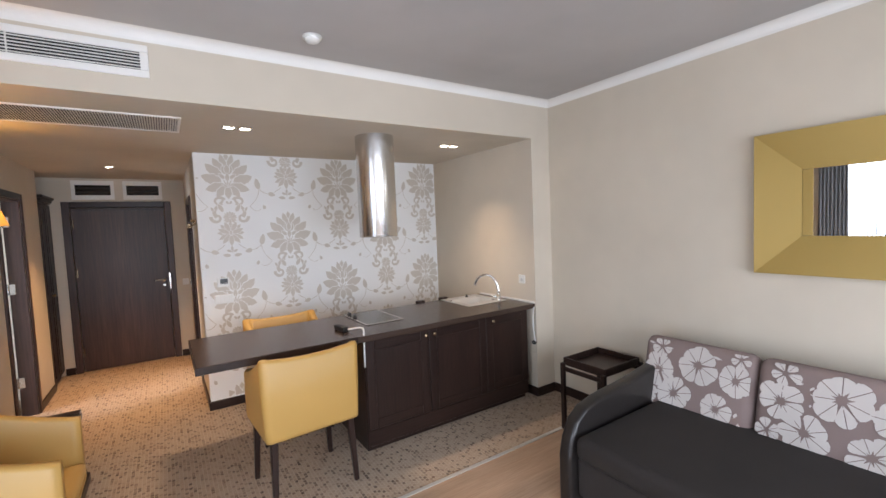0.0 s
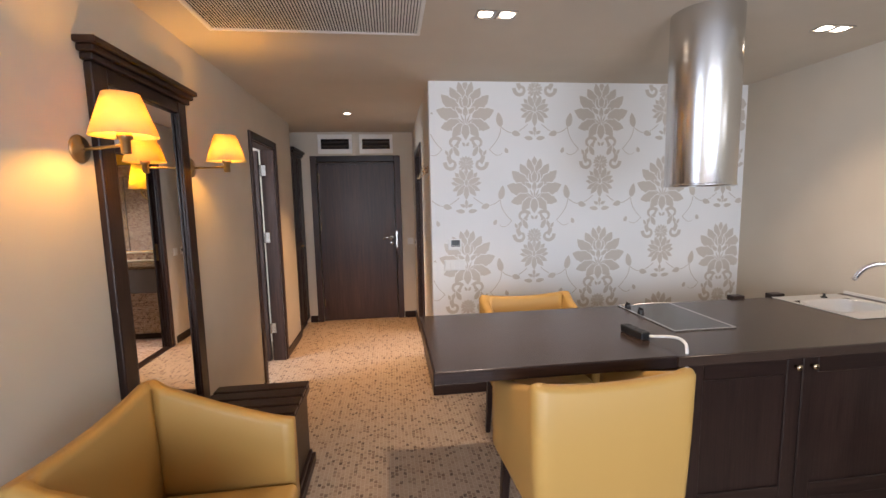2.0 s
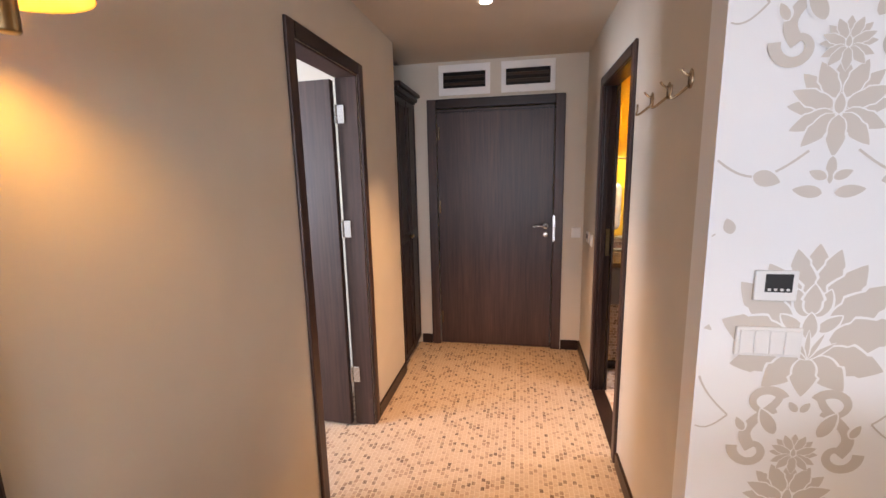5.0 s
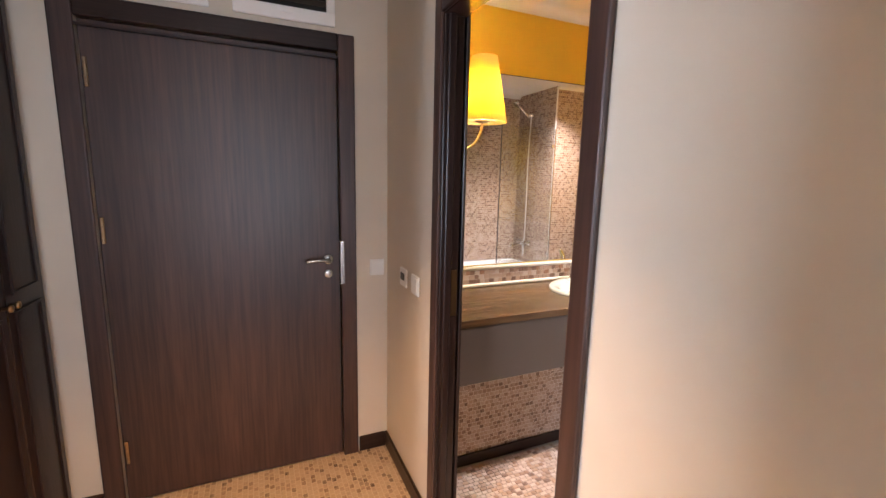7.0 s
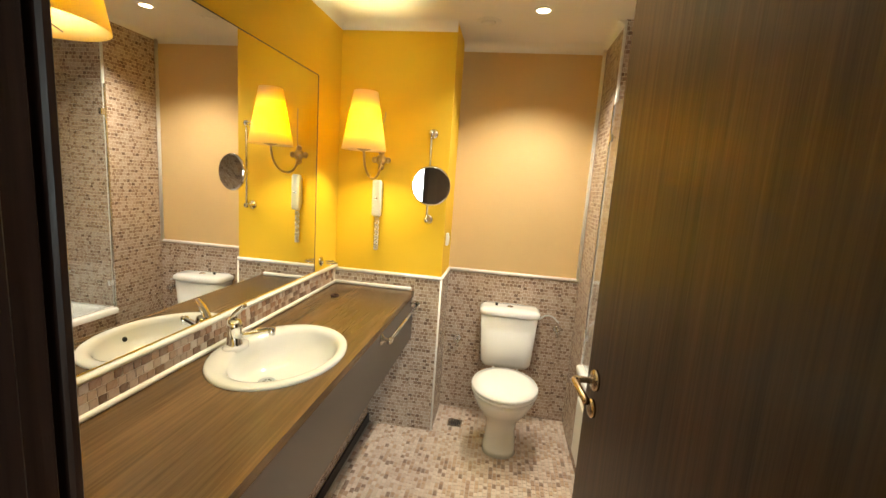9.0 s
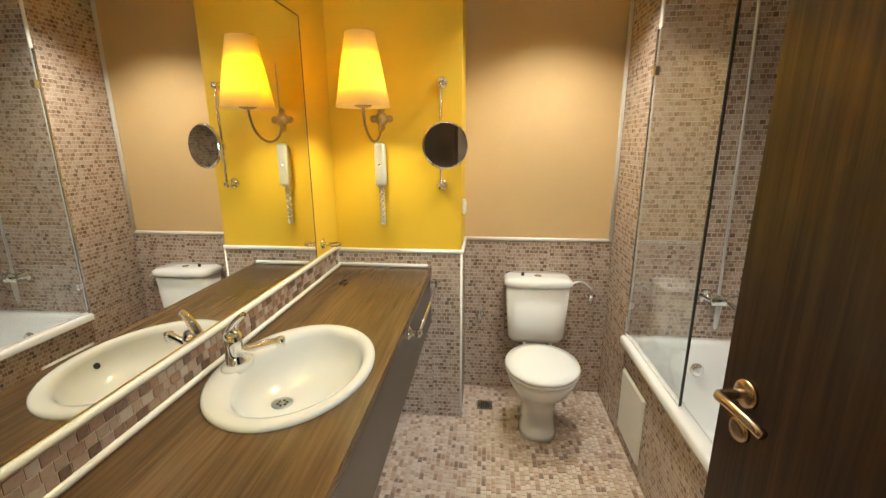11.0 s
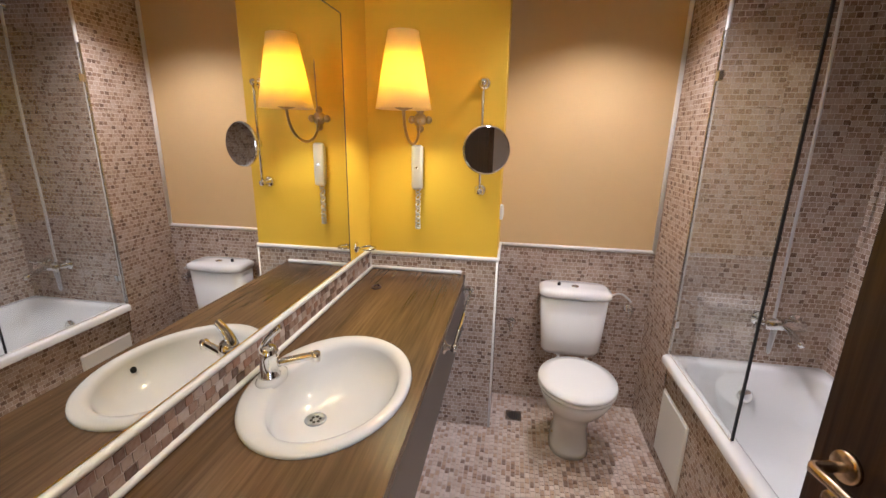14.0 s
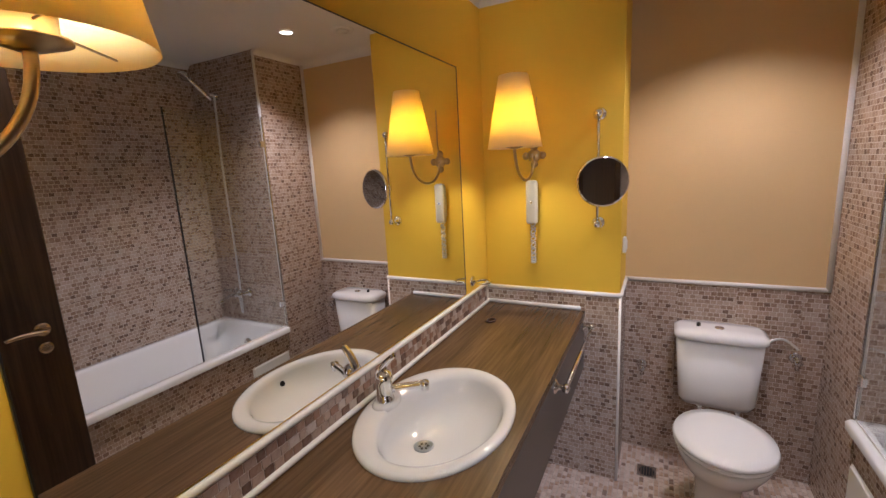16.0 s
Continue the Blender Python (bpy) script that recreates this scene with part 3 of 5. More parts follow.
for i, (y0, y1) in enumerate(((-0.275, -0.005), (0.0, 0.268))):
    d = part("door", rbox(0.302, 0.322, y0, y1, 0.075, 2.075, 0.003, 1), M_DARK, wd, "dark panelled door")
    for z0, z1 in ((0.12, 1.0), (1.06, 2.03)):
        part("panel_moulding", boxes((0.323, 0.329, y0 + 0.04, y0 + 0.05, z0, z1), (0.323, 0.329, y1 - 0.05, y1 - 0.04, z0, z1), (0.323, 0.329, y0 + 0.05, y1 - 0.05, z0, z0 + 0.01), (0.323, 0.329, y0 + 0.05, y1 - 0.05, z1 - 0.01, z1)), M_DARK, d)
    part("knob", moved(turned([(0.006, 0), (0.006, 0.012), (0.013, 0.018), (0.012, 0.026), (0.004, 0.029)], 14), pose(0.322, y1 - 0.02 if i == 0 else y0 + 0.02, 1.03, 0, 90)), M_BRASS, d, "small round knob", True)

# ventilation panels over the entrance door
M_VENTDARK = mat("dark_vent_glass", (0.012, 0.013, 0.015), 0.12)
for vx in (-0.515, -0.008):
    v = thing("vent_panel", "white framed vent panel with a dark opening", "vent", "vents over the entrance door", "", (vx, EY, 2.265))
    part("frame", joined(rbox(-0.21, 0.21, -0.012, 0, 0.062, 0.118, 0.003, 1), rbox(-0.21, 0.21, -0.012, 0, -0.118, -0.062, 0.003, 1), rbox(-0.21, -0.172, -0.012, 0, -0.062, 0.062, 0.003, 1), rbox(0.172, 0.21, -0.012, 0, -0.062, 0.062, 0.003, 1)), M_WHITE, v, "white painted frame")
    part("opening", boxes((-0.172, 0.172, -0.004, 0, -0.062, 0.062)), M_VENTDARK, v, "dark opening")
    for i, cz in enumerate((-0.03, 0.02)):
        part("slat", moved(boxes((-0.168, 0.168, -0.004, 0.004, -0.012, 0.012)), pose(0, -0.009, cz, 35)), M_BLACK, v)
    for cz in (0.09, -0.09):
        part("catch", rbox(-0.025, 0.025, -0.018, -0.012, cz - 0.004, cz + 0.004, 0.002, 1), M_WHITE, v)

# return-air grille in the lowered ceiling
gr = thing("ceiling_grille", "long white ceiling grille with fine slats", "vent", "", "", (-0.197, 3.115, SOFFIT))
part("frame", joined(rbox(-0.525, 0.525, -0.225, -0.205, -0.010, 0, 0.003, 1), rbox(-0.525, 0.525, 0.205, 0.225, -0.010, 0, 0.003, 1), rbox(-0.525, -0.505, -0.205, 0.205, -0.010, 0, 0.003, 1), rbox(0.505, 0.525, -0.205, 0.205, -0.010, 0, 0.003, 1)), M_WHITE, gr, "white metal frame")
part("backing", boxes((-0.505, 0.505, -0.205, 0.205, -0.0015, -0.0005)), M_BLACK, gr)
slat_me = mesh_of("slat", moved(boxes((-0.0045, 0.0045, -0.205, 0.205, -0.001, 0.001)), pose(0, 0, 0, 0, 28)), M_WHITE)
for i in range(72):
    s = new("slat", slat_me)
    s.parent, s.location = gr, (-0.497 + 0.014 * i, 0, -0.007)

# air outlet on the bulkhead
ao = thing("air_outlet", "white air outlet with level dark slots", "vent", "", "", (-0.37, 2.52, 2.600))
part("frame", joined(rbox(-0.55, 0.55, -0.012, 0, 0.047, 0.085, 0.003, 1), rbox(-0.55, 0.55, -0.012, 0, -0.085, -0.047, 0.003, 1), rbox(-0.55, -0.512, -0.012, 0, -0.047, 0.047, 0.003, 1), rbox(0.512, 0.55, -0.012, 0, -0.047, 0.047, 0.003, 1)), M_WHITE, ao, "white metal frame")
part("backing", boxes((-0.512, 0.512, -0.002, -0.001, -0.047, 0.047)), M_BLACK, ao)
for i in range(6):
    part("slat", moved(boxes((-0.512, 0.512, -0.008, 0.004, -0.0022, 0.0022)), pose(0, -0.006, -0.039 + 0.0156 * i, 30)), M_WHITE, ao)
part("divider", boxes((-0.003, 0.003, -0.011, -0.003, -0.047, 0.047)), M_WHITE, ao)

sm = thing("smoke_detector", "round white smoke detector on the ceiling", "smoke detector", "", "", (0.969, 2.175, CEIL))
part("base", moved(turned([(0.052, -0.012), (0.055, 0)], 28), pose(0, 0, 0)), M_PLASTIC, sm, "", True)
part("cap", turned([(0.018, -0.036), (0.036, -0.030), (0.042, -0.020), (0.046, -0.012)], 28), M_PLASTIC, sm, "", True)


# recessed spots
def spot(x, y, z, square, group):
    s = thing("ceiling_spot", "recessed ceiling spot with a lit lamp", "ceiling light", group, "", (x, y, z))
    if square:
        part("trim_ring", joined(*[rbox(*b, -0.006, 0, 0.002, 1) for b in ((-0.046, 0.046, -0.046, -0.034), (-0.046, 0.046, 0.034, 0.046), (-0.046, -0.034, -0.034, 0.034), (0.034, 0.046, -0.034, 0.034))]), M_STEEL, s, "steel trim")
    else:
        part("trim_ring", turned([(0.034, -0.001), (0.033, -0.006), (0.042, -0.006), (0.047, -0.001)], 28, False), M_WHITE, s, "white ring", True)
    part("lamp_face", turned([(0.033, -0.004), (0.033, -0.0005)], 24), M_SPOT, s, "glowing lamp face", True)


for sx, sy in ROOM_SPOTS:
    spot(sx, sy, SOFFIT, True, "ceiling spots over the kitchen")
spot(-0.247, 5.37, SOFFIT, False, "corridor spots")
for sx, sy in BATH_SPOTS:
    spot(sx, sy, 2.395, False, "bathroom spots")


# wall plates
def plate(name, label, cat, at, rz, w, h, screens=(), keys=0, socket=False, material=None):
    p = thing(name, label, cat, "", "", at, rz)
    part("plate", rbox(-w / 2, w / 2, -0.010, 0, -h / 2, h / 2, 0.004, 2), material or M_PLASTIC, p)
    for sx, sz, sw, sh in screens:
        part("screen", rbox(sx - sw / 2, sx + sw / 2, -0.0125, -0.0095, sz - sh / 2, sz + sh / 2, 0.001, 1), M_BLACK, p, "dark display")
    for i in range(keys):
        kw = (w - 0.016) / keys
        part("key", rbox(-w / 2 + 0.008 + kw * i + 0.001, -w / 2 + 0.008 + kw * (i + 1) - 0.001, -0.0135, -0.0095, -h / 2 + 0.008, h / 2 - 0.008, 0.002, 1), M_PLASTIC, p)
    if socket:
        part("socket_well", moved(turned([(0.019, -0.001), (0.021, 0.002), (0.021, 0.0035)], 20), pose(0, -0.0095, 0, 90)), M_PLASTIC, p, "", True)
        for s in (-1, 1):
            part("pin_hole", moved(turned([(0.003, 0), (0.003, 0.002)], 8), pose(s * 0.009, -0.0125, 0, 90)), M_BLACK, p)
    return p


th = plate("thermostat", "white wall thermostat with a dark display", "thermostat", (0.625, WY - 0.001, 1.20), 0, 0.105, 0.085, ((0.005, 0.008, 0.066, 0.05),))
for i in range(4):
    part("button", rbox(-0.022 + 0.015 * i, -0.014 + 0.015 * i, -0.0145, -0.012, -0.013, -0.006, 0.001, 1), M_PLASTIC, th)
plate("light_switch", "wide white light switch on the wallpaper", "switch", (0.622, WY - 0.001, 1.04), 0, 0.165, 0.085, (), 4)
plate("light_switch", "white light switch beside the entrance door", "switch", (0.393, EY, 1.02), 0, 0.075, 0.085, (), 1)
plate("card_switch", "white key-card switch with a dark slot", "switch", (RX, 6.245, 1.025), -90, 0.085, 0.085, ((0, 0.005, 0.05, 0.034),))
plate("light_switch", "white light switch beside the bathroom door", "switch", (RX, 6.085, 1.025), -90, 0.085, 0.085, (), 1)
plate("wall_socket", "white wall socket over the kitchen counter", "socket", (3.04, 2.688, 1.103), -90, 0.085, 0.085, (), 0, True)

# coat hooks
for hy in (4.795, 4.60, 4.405):
    hk = thing("coat_hook", "small aged bronze double coat hook on the wall", "hook", "coat hooks in the corridor", "", (RX, hy, 1.775), 90)
    part("rosette", moved(turned([(0.018, 0), (0.020, 0.003), (0.014, 0.007), (0.004, 0.009)], 18), Matrix.Scale(1.5, 4, (0, 0, 1)) @ pose(0, 0, 0.006, -90)), M_BRONZE, hk, "", True)
    part("hook_arm", tube(arc(14, lambda u: (0, 0.006 + 0.052 * math.sin(min(1, u * 1.25) * 1.9), -0.010 - 0.040 * math.sin(u * 3.0) + 0.010 * u)), 0.0048, 8, 0.8), M_BRONZE, hk, "", True)
    part("upper_arm", tube(arc(8, lambda u: (0, 0.006 + 0.026 * u, 0.020 + 0.020 * u * u)), 0.0042, 8, 0.9), M_BRONZE, hk, "", True)

# tall wall mirror with its two lamps
wm = thing("wall_mirror", "tall mirror in a dark wooden frame with a cornice", "mirror", "", "", (LX, 3.075, 0), 0)
part("stile", rbox(0, 0.030, -0.355, -0.268, 0.44, 2.06, 0.006, 2), M_DARK, wm)
part("stile", rbox(0, 0.030, 0.268, 0.355, 0.44, 2.06, 0.006, 2), M_DARK, wm)
part("rail", rbox(0, 0.030, -0.267, 0.267, 2.0, 2.06, 0.005, 2), M_DARKY, wm)
part("rail", rbox(0, 0.030, -0.267, 0.267, 0.44, 0.52, 0.005, 2), M_DARKY, wm)
part("cornice", joined(rbox(0, 0.045, -0.37, 0.37, 2.06, 2.085, 0.005, 2), rbox(0, 0.06, -0.385, 0.385, 2.085, 2.11, 0.006, 2), rbox(0, 0.075, -0.40, 0.40, 2.11, 2.135, 0.004, 1)), M_DARKY, wm, "stepped dark cornice")
part("bead", joined(rbox(0.012, 0.024, -0.267, -0.258, 0.521, 1.999, 0.002, 1), rbox(0.012, 0.024, 0.258, 0.267, 0.521, 1.999, 0.002, 1)), M_DARK, wm)
part("glass", boxes((0.004, 0.010, -0.267, 0.267, 0.521, 1.999)), M_MIRROR, wm, "mirror glass")


def shade_cloth(name, base, through_color, share):
    """Thin woven cloth that lets part of the lamp's light through."""
    m = mat(name, base, 0.8)
    nt, ns, ln, b = nodes_of(m)
    tl = ns.new("ShaderNodeBsdfTranslucent")
    tl.inputs["Color"].default_value = (*through_color, 1)
    ms = ns.new("ShaderNodeMixShader")
    ms.inputs[0].default_value = share
    ln.new(b.outputs[0], ms.inputs[1])
    ln.new(tl.outputs[0], ms.inputs[2])
    ln.new(ms.outputs[0], ns["Material Output"].inputs["Surface"])
    bump(nt, b, noise_node(nt, coords(nt, (300, 300, 300)), 1.0, 2), 0.1, 0.001)
    return m


M_SHADE = shade_cloth("lit_fabric_shade", (0.92, 0.84, 0.66), (1.0, 0.74, 0.12), 0.6)
M_DENSE = shade_cloth("dense_amber_shade", (0.82, 0.66, 0.30), (0.92, 0.66, 0.05), 0.42)


def shade_shell(r0, r1, z0, z1, t=0.0015, seg=36):
    bm = turned([(r0, z0), (r1, z1), (r1 - t, z1), (r0 - t, z0), (r0, z0)], seg, False)
    bmesh.ops.remove_doubles(bm, verts=bm.verts[:], dist=0.0001)
    return bm


for ly in (2.652, 3.495):
    L = thing("wall_lamp", "lit brass swing-arm wall lamp with an amber shade", "wall lamp", "lamps beside the tall mirror", "", (LX, ly, 1.742))
    part("rose", moved(turned([(0.048, 0), (0.050, 0.004), (0.046, 0.010), (0.016, 0.014), (0.010, 0.020)], 32), pose(0, 0, 0, 0, 90)), M_BRASS, L, "round brass wall rose", True)
    part("arm", tube(arc(10, lambda u: (0.018 + 0.188 * u, -0.065 * u if ly > 3 else -0.105 * u, -0.002)), 0.0055, 10), M_BRASS, L, "thin brass arm", True)
    sock = part("socket", moved(turned([(0.013, -0.030), (0.015, -0.028), (0.015, 0.014), (0.022, 0.018), (0.022, 0.040), (0.012, 0.042)], 24), pose(0.213, -0.067 if ly > 3 else -0.107, 0.0)), M_BRASS, L, "brass lamp socket", True)
    sh = part("shade", moved(shade_shell(0.098, 0.053, 0.026, 0.162), pose(0.213, -0.067 if ly > 3 else -0.107, 0)), M_DENSE, L, "amber fabric shade, lit from inside", True)

# luggage bench
lb = thing("luggage_bench", "dark wood luggage bench with a slatted top", "bench", "", "", (-0.615, 3.115, 0))
for i in range(7):
    y = -0.30 + 0.1 * i
    part("slat", rbox(-0.25, 0.25, y - 0.041, y + 0.041, 0.485, 0.507, 0.005, 2), M_DARKH, lb)
for x0, x1 in ((-0.255, -0.215), (0.215, 0.255)):
    part("top_rail", rbox(x0 + 0.003, x1 - 0.003, -0.335, 0.335, 0.445, 0.484, 0.004, 1), M_DARKY, lb)
part("side_panel", rbox(0.205, 0.235, -0.33, 0.33, 0.09, 0.444, 0.003, 1), M_DARK, lb)
part("side_panel", rbox(-0.235, -0.205, -0.33, 0.33, 0.09, 0.444, 0.003, 1), M_DARK, lb)
part("end_panel", rbox(-0.204, 0.204, 0.30, 0.33, 0.09, 0.484, 0.003, 1), M_DARK, lb)
part("shelf", rbox(-0.204, 0.204, -0.33, 0.299, 0.10, 0.12, 0.003, 1), M_DARKH, lb)
part("plinth", joined(rbox(-0.265, 0.265, -0.345, 0.345, 0.0, 0.06, 0.004, 1), rbox(-0.25, 0.25, -0.335, 0.335, 0.06, 0.09, 0.008, 2)), M_DARKY, lb, "stepped dark plinth")


# upholstered armchairs
def shell_bm(w=0.575, d=0.50, t=0.055, zb=0.43, back=0.93, front=0.755):
    hw, r = w / 2, 0.028
    outer = []
    for i in range(13):
        outer.append((-hw, d / 2 - (d - r) * i / 12))
    for i in range(1, 6):
        a = math.pi + math.pi / 2 * i / 6
        outer.append((-hw + r + r * math.cos(a), -d / 2 + r + r * math.sin(a)))
    for i in range(13):
        outer.append((-hw + r + (w - 2 * r) * i / 12, -d / 2))
    half = outer[:18]
    outer = half + outer[18:] + [(-x, y) for x, y in half[::-1]]
    bm = bmesh.new()
    cols = []
    n = len(outer)
    for i, (x, y) in enumerate(outer):
        a, b = outer[max(i - 1, 0)], outer[min(i + 1, n - 1)]
        dx, dy = b[0] - a[0], b[1] - a[1]
        k = math.hypot(dx, dy)
        nx, ny = -dy / k, dx / k
        u = min(1, max(0, (d / 2 - y) / d))
        top = front + (back - front) * (u ** 1.25)
        if y < -d / 2 + r + 0.001:
            top = back - 0.022 * (1 - (x / hw) ** 2)
        lean = 0.018 * u
        ring = []
        for z, o in ((zb, 0.0), (zb + 0.02, -0.004), ((zb + top) / 2, -0.006), (top - 0.02, -0.003), (top - 0.004, 0.006), (top, t / 2), (top - 0.004, t - 0.006), (top - 0.02, t), ((zb + top) / 2, t + 0.004), (zb, t)):
            f = (z - zb) / (back - zb)
            ring.append(bm.verts.new((x + nx * o + (-nx) * lean * f, y + ny * o - ny * lean * f, z)))
        cols.append(ring)
    m = len(cols[0])
    for a, b in zip(cols, cols[1:]):
        for i in range(m):
            bm.faces.new((a[i], a[(i + 1) % m], b[(i + 1) % m], b[i]))
    bm.faces.new(cols[0])
    bm.faces.new(cols[-1][::-1])
    bmesh.ops.recalc_face_normals(bm, faces=bm.faces[:])
    return bm


def leg_bm(x, y, top, sx, sy):
    bm = boxes((-0.021, 0.021, -0.021, 0.021, 0, 1))
    for v in bm.verts:
        up = v.co.z > 0.5
        k = 1.0 if up else 0.68
        v.co.x, v.co.y = v.co.x * k, v.co.y * k
        v.co.z = top if up else 0
        if not up:
            v.co.x += sx * 0.018
            v.co.y += sy * 0.022
        v.co.x += x
        v.co.y += y
    bmesh.ops.bevel(bm, geom=bm.edges[:], offset=0.004, segments=1, affect='EDGES')
    return bm


def armchair(label, m):
    c = thing("armchair", label, "armchair", "mustard armchairs")
    sh = part("shell", shell_bm(), M_LEATHER, c, "mustard leather back and arms", True)
    part("seat", rbox(-0.230, 0.230, -0.195, 0.262, 0.435, 0.530, 0.026, 4), M_LEATHER, c, "padded mustard seat", True)
    part("seat_frame", rbox(-0.225, 0.225, -0.190, 0.235, 0.395, 0.434, 0.004, 1), M_DARKH, c)
    part("seam", tube(arc(20, lambda u: (-0.236 + 0.472 * u, 0.265 - 0.012 * (2 * u - 1) ** 4, 0.484)), 0.0025, 6), M_LEATHER, c)
    for sx in (-1, 1):
        for sy in (-1, 1):
            part("leg", leg_bm(sx * 0.240, sy * 0.205, 0.432, sx, sy), M_DARK, c, "tapered dark leg")
    c.matrix_world = m
    return c


chair = armchair("mustard leather armchair at the bar table, its back turned", pose(0.873, 2.536, 0, 0, 0, 3.4))
tagged(copy_thing(chair, pose(0.998, 3.385, 0, 0, 0, 181.2)), "mustard leather armchair behind the bar table")
tagged(copy_thing(chair, pose(-0.484, 2.268, 0, 0, 0, -89.3)), "mustard leather armchair beside the luggage bench")

# bar table joined to the kitchen block
tb = thing("bar_table", "dark laminate bar table joined to the kitchen block", "table", "", "", (0, 0, 0))
part("tabletop", rbox(0.289, 1.2788, 2.535, 3.335, 0.846, 0.888, 0.0015, 2), M_TOP, tb, "dark laminate top")
part("edge_band", joined(rbox(0.285, 1.2788, 2.528, 2.5345, 0.840, 0.886, 0.002, 1), rbox(0.282, 0.2885, 2.528, 3.34, 0.840, 0.886, 0.002, 1)), M_DARKH, tb, "black-brown edge")
part("apron", joined(rbox(0.62, 1.278, 2.74, 2.76, 0.790, 0.841, 0.003, 1), rbox(0.62, 1.278, 3.12, 3.14, 0.790, 0.841, 0.003, 1), rbox(0.62, 0.64, 2.761, 3.119, 0.790, 0.841, 0.003, 1)), M_DARKH, tb)

# kitchen block
kb = thing("kitchen_block", "dark wood kitchen block with panelled doors", "kitchen cabinet", "", "", (0, 0, 0))
part("body", joined(rbox(1.335, 2.44, 2.568, 3.30, 0.08, 0.842, 0.003, 1), rbox(2.441, 2.955, 2.568, 3.30, 0.08, 0.70, 0.003, 1)), M_DARK, kb)
part("plinth", rbox(1.345, 2.95, 2.60, 3.28, 0.0, 0.08, 0.002, 1), M_DARKH, kb)
part("skirting_board", rbox(1.335, 2.955, 2.556, 2.5675, 0.05, 0.17, 0.003, 1), M_DARKH, kb)


def panel_door(parent, x0, x1, z0, z1, y, knob_x):
    d = part("door", boxes((x0 + 0.002, x1 - 0.002, y, y + 0.012, z0, z1)), M_DARK, parent, "framed dark wood door")
    w = 0.075
    for b in ((x0 + 0.002, x0 + w, z0, z1), (x1 - w, x1 - 0.002, z0, z1)):
        part("stile", rbox(b[0], b[1], y - 0.009, y - 0.0005, b[2], b[3], 0.004, 1), M_DARK, d)
    for b in ((x0 + w, x1 - w, z0, z0 + w), (x0 + w, x1 - w, z1 - w, z1)):
        part("rail", rbox(b[0], b[1], y - 0.009, y - 0.0005, b[2], b[3], 0.004, 1), M_DARKH, d)
    if knob_x:
        part("knob", moved(turned([(0.007, 0), (0.006, 0.010), (0.014, 0.017), (0.015, 0.022), (0.010, 0.027), (0.003, 0.028)], 18), pose(knob_x, y - 0.009, 0.80, 90)), M_BRONZE, d, "round bronze knob", True)


panel_door(kb, 1.34, 1.880, 0.175, 0.838, 2.555, 1.842)
panel_door(kb, 1.880, 2.460, 0.175, 0.838, 2.555, 1.920)
panel_door(kb, 2.460, 2.952, 0.175, 0.838, 2.555, 2.525)
part("worktop", joined(boxes((1.279, 2.518, 2.526, 3.339, 0.846, 0.888), (2.922, 3.028, 2.526, 3.339, 0.846, 0.888), (2.518, 2.922, 2.526, 2.928, 0.846, 0.888), (2.518, 2.922, 3.232, 3.339, 0.846, 0.888))), M_TOP, kb, "dark laminate worktop")
for y0, y1 in ((2.519, 2.5255), (3.3395, 3.346)):
    part("worktop_edge", rbox(1.279, 3.028, y0, y1, 0.845, 0.887, 0.003, 2), M_TOP, kb)
for x0, x1 in ((2.25, 2.33), (2.52, 2.61)):
    part("rear_bracket", rbox(x0, x1, 3.3465, 3.40, 0.872, 0.904, 0.003, 1), M_DARKH, kb)
part("wall_seal", rbox(3.0285, 3.039, 2.53, 3.345, 0.86, 0.905, 0.004, 2), M_WHITE, kb, "white sealing strip at the wall")

M_SATIN = mat("satin_steel", (0.74, 0.74, 0.73), 0.34, 0.75)
sk = thing("kitchen_sink", "small stainless sink let into the worktop", "sink", "", "", (2.72, 3.08, 0.8885))


def bowl_bm(a, b, depth, rim, seg=32, power=2.6, wall=0.6):
    """A sunken basin with a flat rim; power over 2 squares the plan."""
    bm = bmesh.new()
    def ring(ka, kb, z):
        out = []
        for i in range(seg):
            t = 2 * math.pi * i / seg
            c, s = math.cos(t), math.sin(t)
            q = (abs(c) ** power + abs(s) ** power) ** (-1 / power)
            out.append(bm.verts.new((ka * c * q, kb * s * q, z)))
        return out
    rs = [ring(a + rim, b + rim, 0.0), ring(a + rim, b + rim, 0.004), ring(a, b, 0.004), ring(a - 0.006, b - 0.006, -0.004), ring(a * 0.92, b * 0.92, -depth * wall), ring(a * 0.75, b * 0.75, -depth * 0.93), ring(a * 0.4, b * 0.4, -depth), ring(0.022, 0.022, -depth - 0.002)]
    for p, q in zip(rs, rs[1:]):
        for i in range(seg):
            bm.faces.new((p[i], p[(i + 1) % seg], q[(i + 1) % seg], q[i]))
    bm.faces.new(rs[-1])
    bmesh.ops.recalc_face_normals(bm, faces=bm.faces[:])
    return bm
part("basin", bowl_bm(0.185, 0.138, 0.13, 0.006, 40, 4.0), M_SATIN, sk, "deep steel basin", True)
part("rim", joined(rbox(-0.22, 0.235, -0.25, -0.145, 0.0, 0.004, 0.002, 1), rbox(-0.22, 0.235, 0.145, 0.25, 0.0, 0.004, 0.002, 1), rbox(-0.22, -0.192, -0.145, 0.145, 0.0, 0.004, 0.002, 1), rbox(0.192, 0.235, -0.145, 0.145, 0.0, 0.004, 0.002, 1)), M_SATIN, sk, "steel rim")
part("strainer", turned([(0.034, -0.128), (0.036, -0.06), (0.033, -0.055), (0.030, -0.06), (0.028, -0.125)], 24), M_CHROME, sk, "bright steel strainer cup", True)
